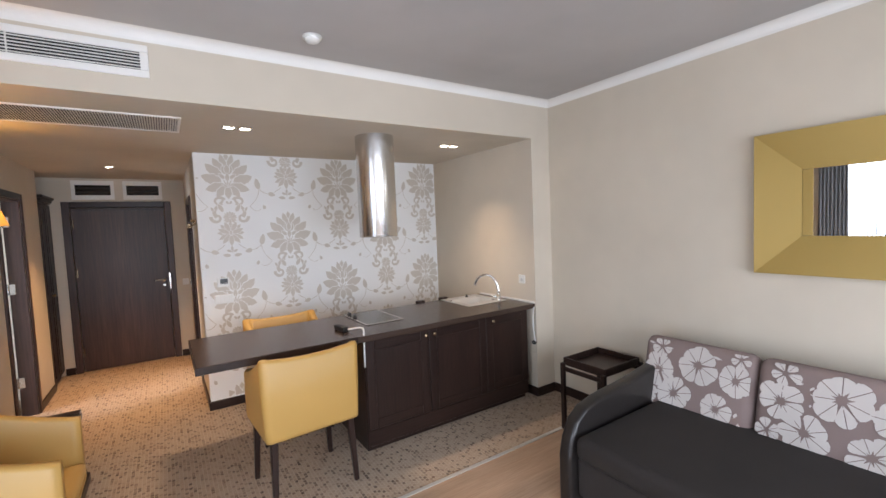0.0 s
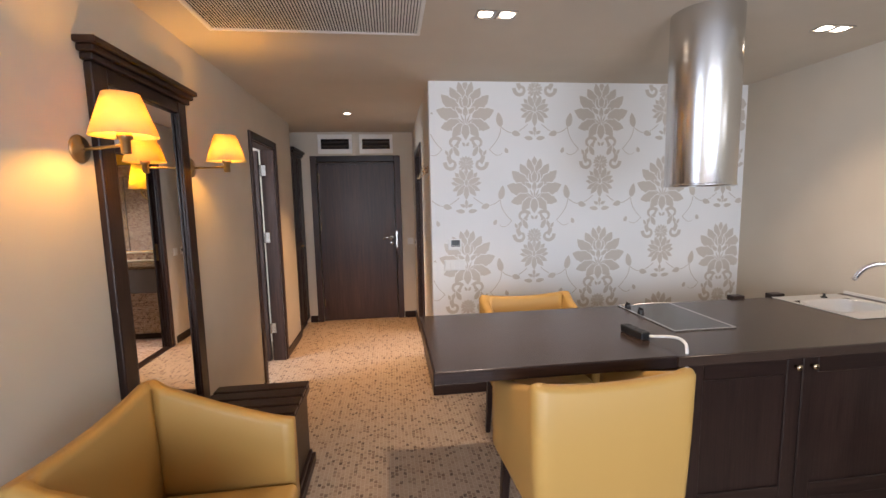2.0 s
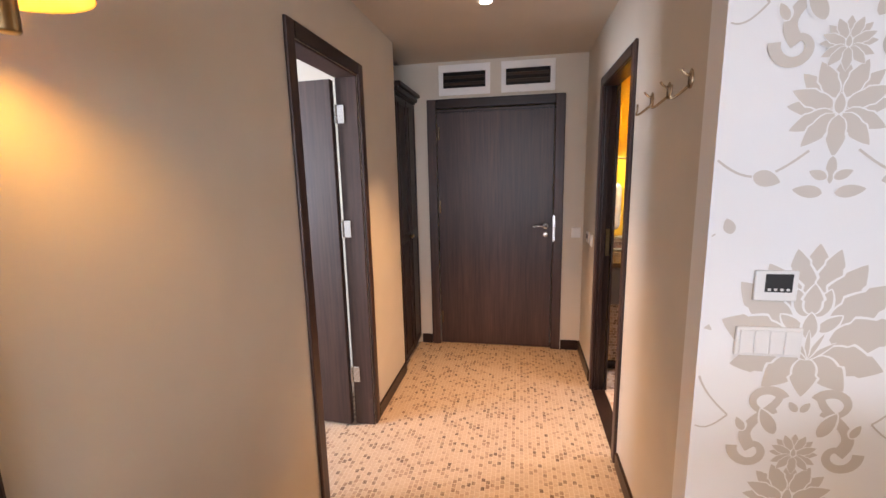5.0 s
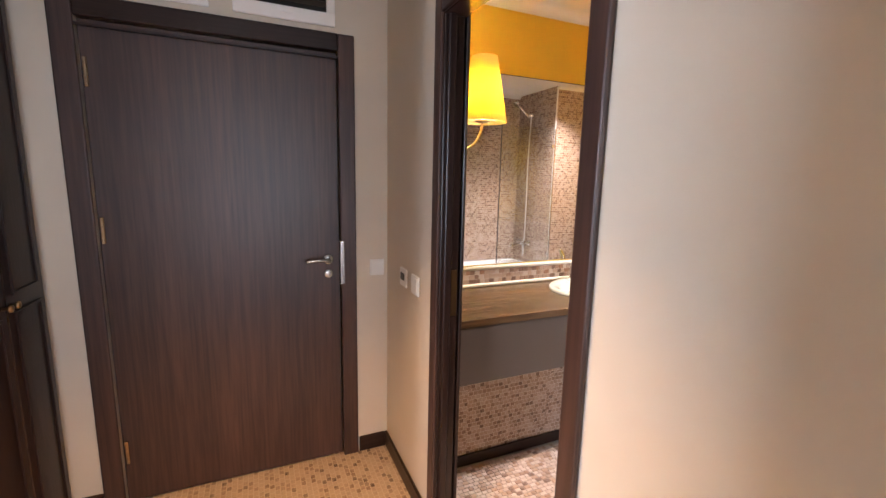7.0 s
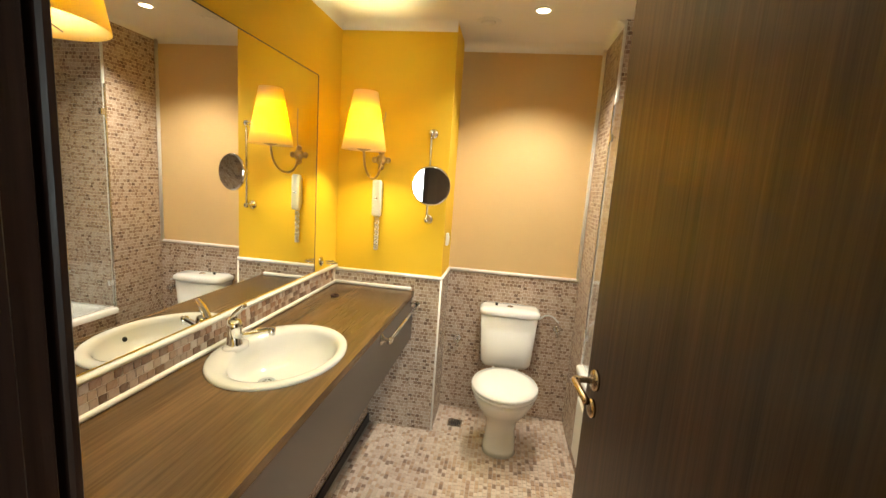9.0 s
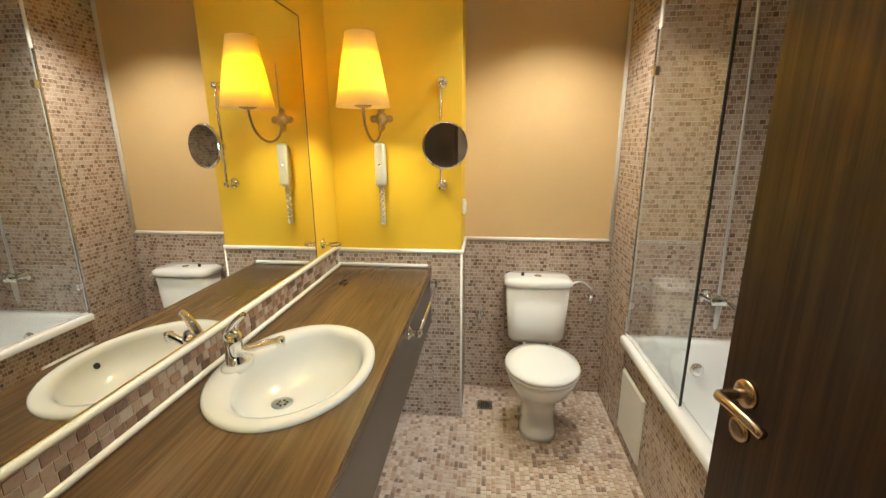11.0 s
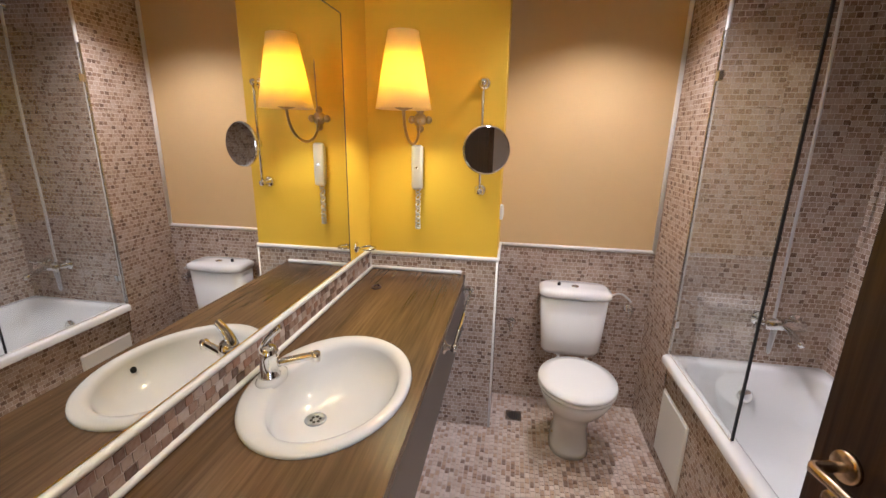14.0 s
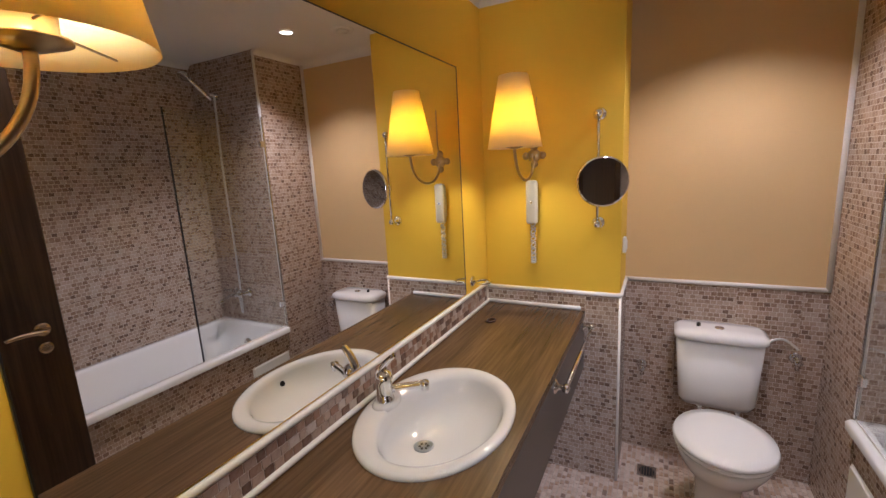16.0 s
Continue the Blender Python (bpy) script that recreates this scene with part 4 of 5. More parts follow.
part("plug", moved(turned([(0.016, 0.0), (0.018, 0.004), (0.008, 0.010), (0.006, 0.022), (0.010, 0.026)], 16), pose(0.06, 0.17, 0.004)), M_BLACK, sk, "black plug", True)
kt = thing("kitchen_tap", "chrome tap with a high swan neck", "tap", "", "", (2.895, 2.872, 0.8925), -48)
part("body", turned([(0.026, 0), (0.026, 0.012), (0.021, 0.02), (0.020, 0.055), (0.015, 0.066)], 24), M_CHROME, kt, "", True)
part("spout", tube(arc(22, lambda u: (-0.125 + 0.125 * math.cos(u * 2.75), 0.03 * u, 0.055 + 0.195 * math.sin(u * 2.75) ** 0.8 if 0 < u < 1 else (0.055 if u == 0 else 0.145))), 0.0135, 12), M_CHROME, kt, "curved spout", True)
part("lever", tube(arc(6, lambda u: (-0.01 - 0.075 * u, -0.02 * u, 0.030 + 0.022 * u)), 0.006, 8), M_CHROME, kt, "", True)

hb = thing("hob", "glass ceramic hob in a pale steel frame", "hob", "", "", (1.635, 3.075, 0.888))
M_HOB = mat("black_glass", (0.03, 0.027, 0.025), 0.16)
part("frame", joined(rbox(-0.165, 0.165, -0.262, -0.25, 0, 0.007, 0.002, 1), rbox(-0.165, 0.165, 0.25, 0.262, 0, 0.007, 0.002, 1), rbox(-0.165, -0.153, -0.25, 0.25, 0, 0.007, 0.002, 1), rbox(0.153, 0.165, -0.25, 0.25, 0, 0.007, 0.002, 1)), M_STEEL, hb, "steel frame")
part("glass_plate", boxes((-0.153, 0.153, -0.25, 0.25, 0, 0.005)), M_HOB, hb, "dark glass")
for ky in (-0.03, 0.10):
    part("knob", moved(joined(turned([(0.017, 0), (0.016, 0.016), (0.012, 0.019)], 18), rbox(-0.003, 0.003, -0.019, 0.019, 0.015, 0.028, 0.002, 1)), pose(-0.13, ky + 0.10, 0.0055)), M_BLACK, hb, "black knob")

M_CABLE = mat("white_cable", (0.72, 0.72, 0.70), 0.45)
ps = thing("power_strip", "black power strip with a white cable on the table edge", "power strip", "", "", (1.262, 2.805, 0.8885), 97)
part("body", rbox(-0.075, 0.075, -0.024, 0.024, 0, 0.036, 0.006, 2), M_BLACK, ps)
for i in range(3):
    part("socket_well", turned([(0.017, 0.036), (0.018, 0.0385), (0.014, 0.0386), (0.013, 0.037)], 18), mat("grey_socket", (0.05, 0.05, 0.05), 0.4) if i == 0 else bpy.data.materials["grey_socket"], ps, "", True).location = (-0.047 + 0.047 * i, 0, 0)
part("cable", tube(arc(24, lambda u: (-0.075 - 0.21 * u ** 0.8, -0.02 - 0.045 * math.sin(u * 3.0), 0.018 + 0.022 * math.sin(u * 3.3) - (0.0 if u < 0.8 else 6.0 * (u - 0.8) ** 2))), 0.0068, 8), M_CABLE, ps, "white cable", True)
pl = thing("plug_cable", "white cable with a black plug hanging at the counter end", "cable", "", "", (2.985, 2.50, 0.86))
part("cable", tube(arc(16, lambda u: (0.02 - 0.012 * math.sin(u * 3), 0.01 + 0.006 * math.sin(u * 5), -0.33 * u)), 0.006, 8), M_CABLE, pl, "", True)
part("plug", moved(turned([(0.010, 0), (0.019, 0.01), (0.019, 0.035), (0.008, 0.05)], 16), pose(0.035, 0.012, -0.34, 0, -70)), M_BLACK, pl, "black plug", True)

hd = thing("extractor_hood", "round brushed steel extractor hood hanging from the ceiling", "extractor hood", "", "", (1.695, 2.985, 0))
part("cylinder", turned([(0.156, 1.585), (0.158, 1.590), (0.158, SOFFIT)], 64, False), M_STEEL, hd, "brushed steel cylinder", True)
part("bottom_grille", turned([(0.150, 1.592), (0.150, 1.60)], 48), mat("hood_mesh", (0.10, 0.10, 0.10), 0.4, 0.8), hd, "dark metal filter")
part("rim", turned([(0.150, 1.586), (0.150, 1.582), (0.160, 1.582), (0.160, 1.592), (0.158, 1.593)], 64, False), M_STEEL, hd, "", True)
# two-part seam
part("seam", tube([(0, -0.1585, 1.6), (0, -0.1585, SOFFIT - 0.004)], 0.0015, 6), M_STEEL, hd)
hd.rotation_euler = (0, 0, radians(150))

# sofa
M_SUEDE = plaster("black_brown_suede", (0.022, 0.017, 0.015), 0.25, 0.9, 400)
M_BLEATHER = mat("black_leather", (0.018, 0.015, 0.014), 0.32)
M_BLOOM = plaster("flower_fabric_ground", (0.22, 0.16, 0.145), 0.08, 0.9, 400)
M_PETAL = plaster("flower_fabric_petals", (0.52, 0.475, 0.44), 0.16, 0.9, 400)
so = thing("sofa", "dark suede sofa with black arms and flowered back cushions", "sofa", "", "", (2.62, 0.35, 0))
part("base", rbox(-0.55, 0.60, -1.02, 0.93, 0.07, 0.30, 0.02, 3), M_SUEDE, so)
part("seat_cushion", rbox(-0.585, 0.36, -1.00, 0.92, 0.30, 0.440, 0.045, 4), M_SUEDE, so, "dark suede seat", True)
part("back_frame", rbox(0.46, 0.62, -1.02, 0.95, 0.30, 0.72, 0.03, 3), M_SUEDE, so)


def arm_bm():
    prof = [(-0.60, 0.0), (-0.60, 0.30), (-0.575, 0.40), (-0.52, 0.50), (-0.44, 0.555), (-0.30, 0.585), (0.0, 0.61), (0.30, 0.65), (0.60, 0.70), (0.62, 0.0)]
    bm = bmesh.new()
    a = [bm.verts.new((x, 0.935, z)) for x, z in prof]
    b = [bm.verts.new((x, 1.025, z)) for x, z in prof]
    n = len(prof)
    for i in range(n):
        bm.faces.new((a[i], a[(i + 1) % n], b[(i + 1) % n], b[i]))
    bm.faces.new(a[::-1])
    bm.faces.new(b)
    bmesh.ops.recalc_face_normals(bm, faces=bm.faces[:])
    bmesh.ops.bevel(bm, geom=bm.edges[:], offset=0.022, segments=3, profile=0.5, affect='EDGES')
    return bm


part("armrest", arm_bm(), M_BLEATHER, so, "black leather armrest", True)
part("armrest", moved(arm_bm(), Matrix.Translation((0, -2.05, 0))), M_BLEATHER, so, "black leather armrest", True)
for i, cy in enumerate((0.70, 0.03, -0.64)):
    cu = part("back_cushion", moved(rbox(-0.075, 0.075, -0.332, 0.332, -0.235, 0.235, 0.055, 4), pose(0.345, cy, 0.600, 0, 14)), M_BLOOM, so, "back cushion with pale flowers on mauve", True)
    bm = bmesh.new()
    rnd = random.Random(4 + i)
    for fy, fz, r in ((0.21, 0.02, 0.10), (-0.03, 0.10, 0.115), (-0.24, 0.06, 0.095), (0.10, -0.11, 0.10), (-0.15, -0.13, 0.09), (0.26, -0.15, 0.06), (0.20, 0.17, 0.065), (-0.26, 0.19, 0.05)):
        a0, n_ = rnd.uniform(0, 60), 7 if r > 0.07 else 5
        for k in range(n_):
            a, wide, far = radians(a0 + 360 / n_ * k + rnd.uniform(-9, 9)), rnd.uniform(0.85, 1.15), rnd.uniform(0.88, 1.12)
            # two lobes with a dark slit between them
            for side in (1, -1):
                L_, R_ = [], []
                for u, w in ((0.20, 0.03), (0.42, 0.20), (0.62, 0.33), (0.80, 0.40), (0.95, 0.30), (1.04, 0.12)):
                    for lst, v in ((L_, w * wide), (R_, 0.018)):
                        y = fy + r * (u * far * math.cos(a) - side * v * math.sin(a))
                        z = fz + r * (u * far * math.sin(a) + side * v * math.cos(a))
                        lst.append(bm.verts.new((-0.0765 - 0.0006 * k, max(-0.315, min(0.315, y)), max(-0.218, min(0.218, z)))))
                for j in range(5):
                    bm.faces.new((L_[j], L_[j + 1], R_[j + 1], R_[j]))
    for k in range(16):
        y, z, q = rnd.uniform(-0.29, 0.29), rnd.uniform(-0.20, 0.20), rnd.uniform(0.010, 0.024)
        a = rnd.uniform(0, 3.1)
        bm.faces.new([bm.verts.new((-0.0762, y + q * (u * math.cos(a) - w * math.sin(a)), z + q * (u * math.sin(a) + w * math.cos(a)) * 0.7)) for u, w in ((-1.2, 0), (-0.3, -0.5), (0.8, -0.35), (1.3, 0.1), (0.4, 0.55))])
    part("flower_print", moved(bm, pose(0.345, cy, 0.600, 0, 14)), M_PETAL, cu, "pale printed flowers")
for fx in (-0.5, 0.5):
    for fy in (-0.95, 0.87):
        part("foot", rbox(fx - 0.03, fx + 0.03, fy - 0.03, fy + 0.03, 0, 0.07, 0.004, 1), M_DARK, so)

# side table with a tray top
st = thing("side_table", "black wooden side table with a tray top", "side table", "", "", (2.965, 1.765, 0))
part("tray_floor", rbox(-0.20, 0.20, -0.175, 0.175, 0.520, 0.532, 0.002, 1), M_DARKH, st)
for b in ((-0.215, -0.201, -0.19, 0.19), (0.201, 0.215, -0.19, 0.19), (-0.2, 0.2, -0.19, -0.176), (-0.2, 0.2, 0.176, 0.19)):
    part("tray_rim", rbox(*b, 0.515, 0.575, 0.003, 1), M_DARK, st)
for lx in (-0.225, 0.225):
    for ly in (-0.185, 0.185):
        part("leg", rbox(lx - 0.016, lx + 0.016, ly - 0.016, ly + 0.016, 0, 0.535, 0.003, 1), M_DARK, st)
    part("side_rail", rbox(lx - 0.012, lx + 0.012, -0.168, 0.168, 0.475, 0.505, 0.003, 1), M_DARKY, st)
    part("low_rail", rbox(lx - 0.012, lx + 0.012, -0.168, 0.168, 0.06, 0.09, 0.003, 1), M_DARKY, st)
part("low_shelf", rbox(-0.21, 0.21, -0.168, 0.168, 0.092, 0.106, 0.003, 1), M_DARKH, st)

# wall mirror in a wide gold frame
M_GOLD = mat("gold_leaf", (0.36, 0.235, 0.06), 0.45, 0.35)
gm = thing("gold_mirror", "small mirror in a wide sloping gold frame", "mirror", "", "", (3.27, 0.31, 1.70))
HW, HH, IW, IH = 0.525, 0.415, 0.30, 0.19
for k in range(4):
    bm = bmesh.new()
    o = [(-HW, -HH), (HW, -HH), (HW, HH), (-HW, HH)]
    i_ = [(-IW, -IH), (IW, -IH), (IW, IH), (-IW, IH)]
    c0, c1, d0, d1 = o[k], o[(k + 1) % 4], i_[k], i_[(k + 1) % 4]
    vs = [bm.verts.new((-x, y, z)) for (y, z), x in ((c0, 0.0), (c1, 0.0), (c1, 0.055), (c0, 0.055), (d0, 0.018), (d1, 0.018), (d0, 0.0), (d1, 0.0))]
    for f in ((0, 1, 2, 3), (3, 2, 5, 4), (4, 5, 7, 6), (6, 7, 1, 0), (0, 3, 4, 6), (1, 7, 5, 2)):
        bm.faces.new([vs[q] for q in f])
    bmesh.ops.recalc_face_normals(bm, faces=bm.faces[:])
    part("frame_side", bm, M_GOLD, gm, "sloping gold frame side")
part("glass", boxes((-0.016, -0.010, -IW + 0.001, IW - 0.001, -IH + 0.001, IH - 0.001)), M_MIRROR, gm, "mirror glass")
part("inner_bevel", joined(boxes((-0.020, -0.0165, -IW + 0.002, -IW + 0.05, -IH + 0.002, IH - 0.002)), boxes((-0.020, -0.0165, IW - 0.05, IW - 0.002, -IH + 0.002, IH - 0.002))), M_GOLD, gm)

# windows behind the walk's start and in the bedroom, and the glazed door
M_GLASS = mat("window_glass", (1, 1, 1), 0.0, Transmission_Weight=1.0, IOR=1.45)
M_FRAMEW = M_WHITE
for nm, at, rz, w, h in (("window_1", (1.0, -2.68, 0.25), 0, 3.6, 2.1), ("window_2", (-0.99, 0.75, 0.0), 90, 1.3, 2.2), ("window_3", (-3.65, 3.95, 0.9), 90, 0.9, 1.2)):
    wi = thing(nm, "white framed window letting in daylight", "window", "", "structure", at, rz)
    n = 3 if w > 2 else 2
    for i in range(n + 1):
        x = -w / 2 + w * i / n
        part("window_frame", rbox(max(-w / 2, x - 0.035), min(w / 2, x + 0.035), -0.03, 0.03, 0.06, h - 0.06, 0.004, 1), M_FRAMEW, wi)
    for z0 in (0, h - 0.06):
        part("window_frame", rbox(-w / 2, w / 2, -0.03, 0.03, z0, z0 + 0.06, 0.004, 1), M_FRAMEW, wi)
    for i in range(n):
        g = part("pane", boxes((-w / 2 + w * i / n + 0.035, -w / 2 + w * (i + 1) / n - 0.035, -0.004, 0.004, 0.06, h - 0.06)), M_GLASS, wi)
        g.visible_shadow = False

# curtains by the glazed door
M_CURTAIN = plaster("grey_curtain_cloth", (0.34, 0.34, 0.35), 0.1, 0.9, 400)
for cy in (0.02, 1.05, 1.50):
    bm = bmesh.new()
    rows = []
    for i in range(41):
        y = -0.15 + 0.30 * i / 40
        x = 0.026 * math.sin(i * 1.25)
        rows.append([bm.verts.new((x + dx, y, z)) for dx, z in ((0, 0.02), (0, 2.45), (0.004, 2.45), (0.004, 0.02))])
    for a, b in zip(rows, rows[1:]):
        for k in range(4):
            bm.faces.new((a[k], a[(k + 1) % 4], b[(k + 1) % 4], b[k]))
    cu = solid("curtain", bm, M_CURTAIN, "grey folded curtain beside the glazed door", "curtain", "", True, "curtains by the glazed door")
    cu.location = (LX + 0.05, cy, 0)
solid("curtain_rail", tube([(LX + 0.05, -0.25, 2.46), (LX + 0.05, 0.7, 2.46), (LX + 0.05, 1.7, 2.46)], 0.012, 10), M_STEEL, "steel curtain rail over the glazed door", "curtain rail", "")


# bathroom tiles: each large tile is a piece of its own
TILE_MESH = {}


def tile_mesh(w, h, material):
    key = (round(w, 3), round(h, 3), material.name)
    if key not in TILE_MESH:
        bm = bmesh.new()
        g, t, c = 0.0, 0.006, 0.0004
        low = [bm.verts.new(v) for v in ((g, g, 0), (w - g, g, 0), (w - g, h - g, 0), (g, h - g, 0))]
        top = [bm.verts.new(v) for v in ((g + c, g + c, t), (w - g - c, g + c, t), (w - g - c, h - g - c, t), (g + c, h - g - c, t))]
        bm.faces.new(top)
        for i in range(4):
            bm.faces.new((low[i], low[(i + 1) % 4], top[(i + 1) % 4], top[i]))
        TILE_MESH[key] = mesh_of("tile", bm, material)
    return TILE_MESH[key]


def tile_field(parent, m, w, h, material, tw=0.25, th=0.365, x_off=0.0, y_off=0.0):
    """Tiles over a field w by h in the xy plane of the pose m."""
    ys = [0.0] + [y for y in [y_off + th * k for k in range(-1, 12)] if 0.01 < y < h - 0.01] + [h]
    xs = [0.0] + [x for x in [x_off + tw * k for k in range(-1, 14)] if 0.01 < x < w - 0.01] + [w]
    for x0, x1 in zip(xs, xs[1:]):
        for y0, y1 in zip(ys, ys[1:]):
            t = new("tile", tile_mesh(x1 - x0, y1 - y0, material))
            t.parent = parent
            t.matrix_world = m @ Matrix.Translation((x0, y0, 0))


def upright(x, y, z, facing):
    """A pose whose xy plane stands upright on a wall: facing is 'x-', 'y-' or 'y+'."""
    return pose(x, y, z, 90, 0, {"y-": 0, "x-": -90, "y+": 180, "x+": 90}[facing])


W = bpy.data.objects
DADO = 0.968
tile_field(W["wall_toilet"], upright(BX1, PY, 0, "x-"), PY - AY, DADO, M_TILE, y_off=0.03)
tile_field(W["wall_pier"], upright(PX, BY, 0, "x-"), BY - PY, DADO, M_TILE, y_off=0.03)
tile_field(W["wall_pier"], upright(PX, PY, 0, "y-"), BX1 - PX, DADO, M_TILE, y_off=0.03)
tile_field(W["wall_alcove"], upright(BX1, AY, 0, "y+"), BX1 - AX, 2.395, M_TILE, tw=0.403, y_off=0.21)
tile_field(W["wall_alcove"], upright(AX, AY, 0.52, "x-"), AY - 4.3, 1.875, M_TILE, y_off=0.085)
tile_field(W["wall_wallpaper"], upright(AX, 4.3, 0.52, "y+"), AX - 0.88, 1.875, M_TILE, y_off=0.085)
tile_field(W["wall_mirror_side"], upright(BX0, 6.21, 0.06, "y-"), PX - BX0, 0.52, M_TILE)
solid("plinth_vanity", rbox(BX0, PX - 0.01, 6.190, 6.202, 0.002, 0.065, 0.003, 1), M_DARKH, "dark plinth under the vanity wall", "plinth")


def half_round(name, p0, p1, r, n, label="white half-round trim"):
    """A round bead along a wall edge."""
    d = Vector(n) * r * 0.35
    return solid(name, tube([Vector(p0) + d, (Vector(p0) + Vector(p1)) / 2 + d, Vector(p1) + d], r, 10), M_WHITE, label, "trim", smooth=True)


TR = 0.0105
half_round("trim_dado_toilet", (BX1, AY + 0.005, DADO + 0.008), (BX1, PY, DADO + 0.008), TR, (-1, 0, 0))
half_round("trim_dado_pier_side", (PX, PY, DADO + 0.008), (BX1, PY, DADO + 0.008), TR, (0, -1, 0))
half_round("trim_dado_pier", (PX, PY - 0.005, DADO + 0.008), (PX, BY, DADO + 0.008), TR, (-1, 0, 0))
half_round("trim_dado_mirror", (BX0, BY, 0.997), (PX, BY, 0.994), 0.0105, (0, -1, 0), "cream half-round trim under the mirror")
half_round("trim_counter_back", (BX0, BY, 0.897), (PX, BY, 0.896), 0.0105, (0, -1, 0), "cream trim along the counter back")
half_round("trim_counter_end", (PX, 5.97, 0.897), (PX, BY, 0.897), 0.011, (-1, 0, 0), "cream trim along the counter end")
half_round("trim_pier_corner", (PX, PY, 0), (PX, PY, DADO), 0.007, (-0.7, -0.7, 0), "white tile corner trim")
half_round("trim_alcove_corner", (AX, AY, 0.60), (AX, AY, 2.39), 0.008, (-0.7, 0.7, 0), "white tile corner trim")
half_round("trim_toilet_corner", (BX1 - 0.004, AY + 0.008, DADO), (BX1 - 0.004, AY + 0.008, 2.37), 0.012, (0, 1, 0))

# large mirror over the vanity
bmir = thing("bathroom_mirror", "large frameless mirror over the vanity", "mirror", "", "", (1.565, BY, 1.525))
part("glass", boxes((-0.77, 0.775, -0.006, -0.0015, -0.512, 0.499)), M_MIRROR, bmir, "mirror glass")
part("dark_edge", joined(boxes((-0.772, 0.777, -0.0075, -0.001, 0.499, 0.502)), boxes((0.775, 0.778, -0.0075, -0.001, -0.512, 0.499)), boxes((-0.773, -0.770, -0.0075, -0.001, -0.512, 0.499))), M_BLACK, bmir)

# vanity counter with an opening for the basin
SX, SY, SA, SB = 1.583, 6.207, 0.286, 0.221
van = thing("vanity_counter", "long brown wood vanity counter with a grey-brown front", "vanity", "", "", (0, 0, 0))


def counter_top(x0, x1, y0, y1, z0, z1, a, b, seg=64):
    bm = bmesh.new()
    inner, outer, low = [], [], []
    angs = sorted([2 * math.pi * i / seg for i in range(seg)] + [math.atan2(y - SY, x - SX) % (2 * math.pi) for x in (x0, x1) for y in (y0, y1)])
    for t in angs:
        c, s = math.cos(t), math.sin(t)
        inner.append(bm.verts.new((SX + a * c, SY + b * s, z1)))
        low.append(bm.verts.new((SX + a * c, SY + b * s, z0)))
        k = min([((x1 if c > 0 else x0) - SX) / c if abs(c) > 1e-9 else 1e9, ((y1 if s > 0 else y0) - SY) / s if abs(s) > 1e-9 else 1e9])
        outer.append(bm.verts.new((SX + k * c, SY + k * s, z1)))
    n = len(angs)
    for i in range(n):
        j = (i + 1) % n
        bm.faces.new((inner[i], outer[i], outer[j], inner[j]))
        bm.faces.new((low[i], inner[i], inner[j], low[j]))
    return bm


part("worktop", joined(counter_top(BX0 + 0.013, PX - 0.008, 5.95, BY, 0.855, 0.886, SA - 0.03, SB - 0.03), boxes((BX0 + 0.013, PX - 0.008, 5.9495, 5.9505, 0.855, 0.886))), M_COUNTER, van, "brown oak laminate worktop")
part("front", rbox(BX0 + 0.013, PX - 0.008, 5.953, 5.972, 0.59, 0.854, 0.003, 1), M_APRON, van, "grey-brown laminate front")
part("underside", boxes((BX0 + 0.013, PX - 0.008, 5.973, 6.209, 0.59, 0.605)), M_APRON, van)

# oval basin
ba = thing("washbasin", "white glossy oval drop-in washbasin set in the counter", "washbasin", "", "", (SX, SY, 0.886))


def basin_bm(seg=56):
    bm = bmesh.new()
    prof = [(1.0, 0.0, 0), (1.006, 0.005, 0), (0.998, 0.011, 0), (0.97, 0.0145, 0), (0.90, 0.0135, 0), (0.845, 0.009, -0.002), (0.81, -0.006, -0.004), (0.755, -0.038, 0.0), (0.62, -0.072, 0.014), (0.42, -0.094, 0.030), (0.20, -0.104, 0.042), (0.075, -0.106, 0.045)]
    rings = []
    for k, z, off in prof:
        ring = []
        for i in range(seg):
            t = 2 * math.pi * i / seg
            x, y = SA * k * math.cos(t), SB * k * math.sin(t)
            if y > 0 and k < 0.9:
                y *= 0.84
            ring.append(bm.verts.new((x - off * 0.4, y + off, z)))
        rings.append(ring)
    for p, q in zip(rings, rings[1:]):
        for i in range(seg):
            bm.faces.new((p[i], p[(i + 1) % seg], q[(i + 1) % seg], q[i]))
    bm.faces.new(rings[-1])
    bmesh.ops.recalc_face_normals(bm, faces=bm.faces[:])
    return bm


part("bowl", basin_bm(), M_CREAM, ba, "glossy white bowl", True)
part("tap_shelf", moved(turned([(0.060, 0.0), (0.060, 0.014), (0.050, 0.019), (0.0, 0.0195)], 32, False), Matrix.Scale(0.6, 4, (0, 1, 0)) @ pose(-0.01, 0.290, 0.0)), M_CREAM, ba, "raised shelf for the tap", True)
# the drain's blue-grey tint is a cool reflection put into the metal colour
dr = part("drain", turned([(0.031, -0.1065), (0.031, -0.1035), (0.026, -0.102), (0.017, -0.105)], 28), mat("blue_reflection_steel", (0.36, 0.40, 0.45), 0.30, 1.0), ba, "chrome drain with a blue-grey reflection in its colour", True)
for i in range(6):
    a = math.pi / 3 * i
    part("drain_hole", moved(turned([(0.0045, 0), (0.0045, 0.0012)], 10), pose(0.0125 * math.cos(a), 0.0125 * math.sin(a) - 0.0005, -0.1052)), M_BLACK, dr)
for d in (dr,):
    d.location = (-0.018, 0.045, 0.0)
part("overflow_hole", moved(turned([(0.010, 0), (0.010, 0.003)], 16), pose(0.0, -0.172, -0.028, -68)), M_BLACK, ba)

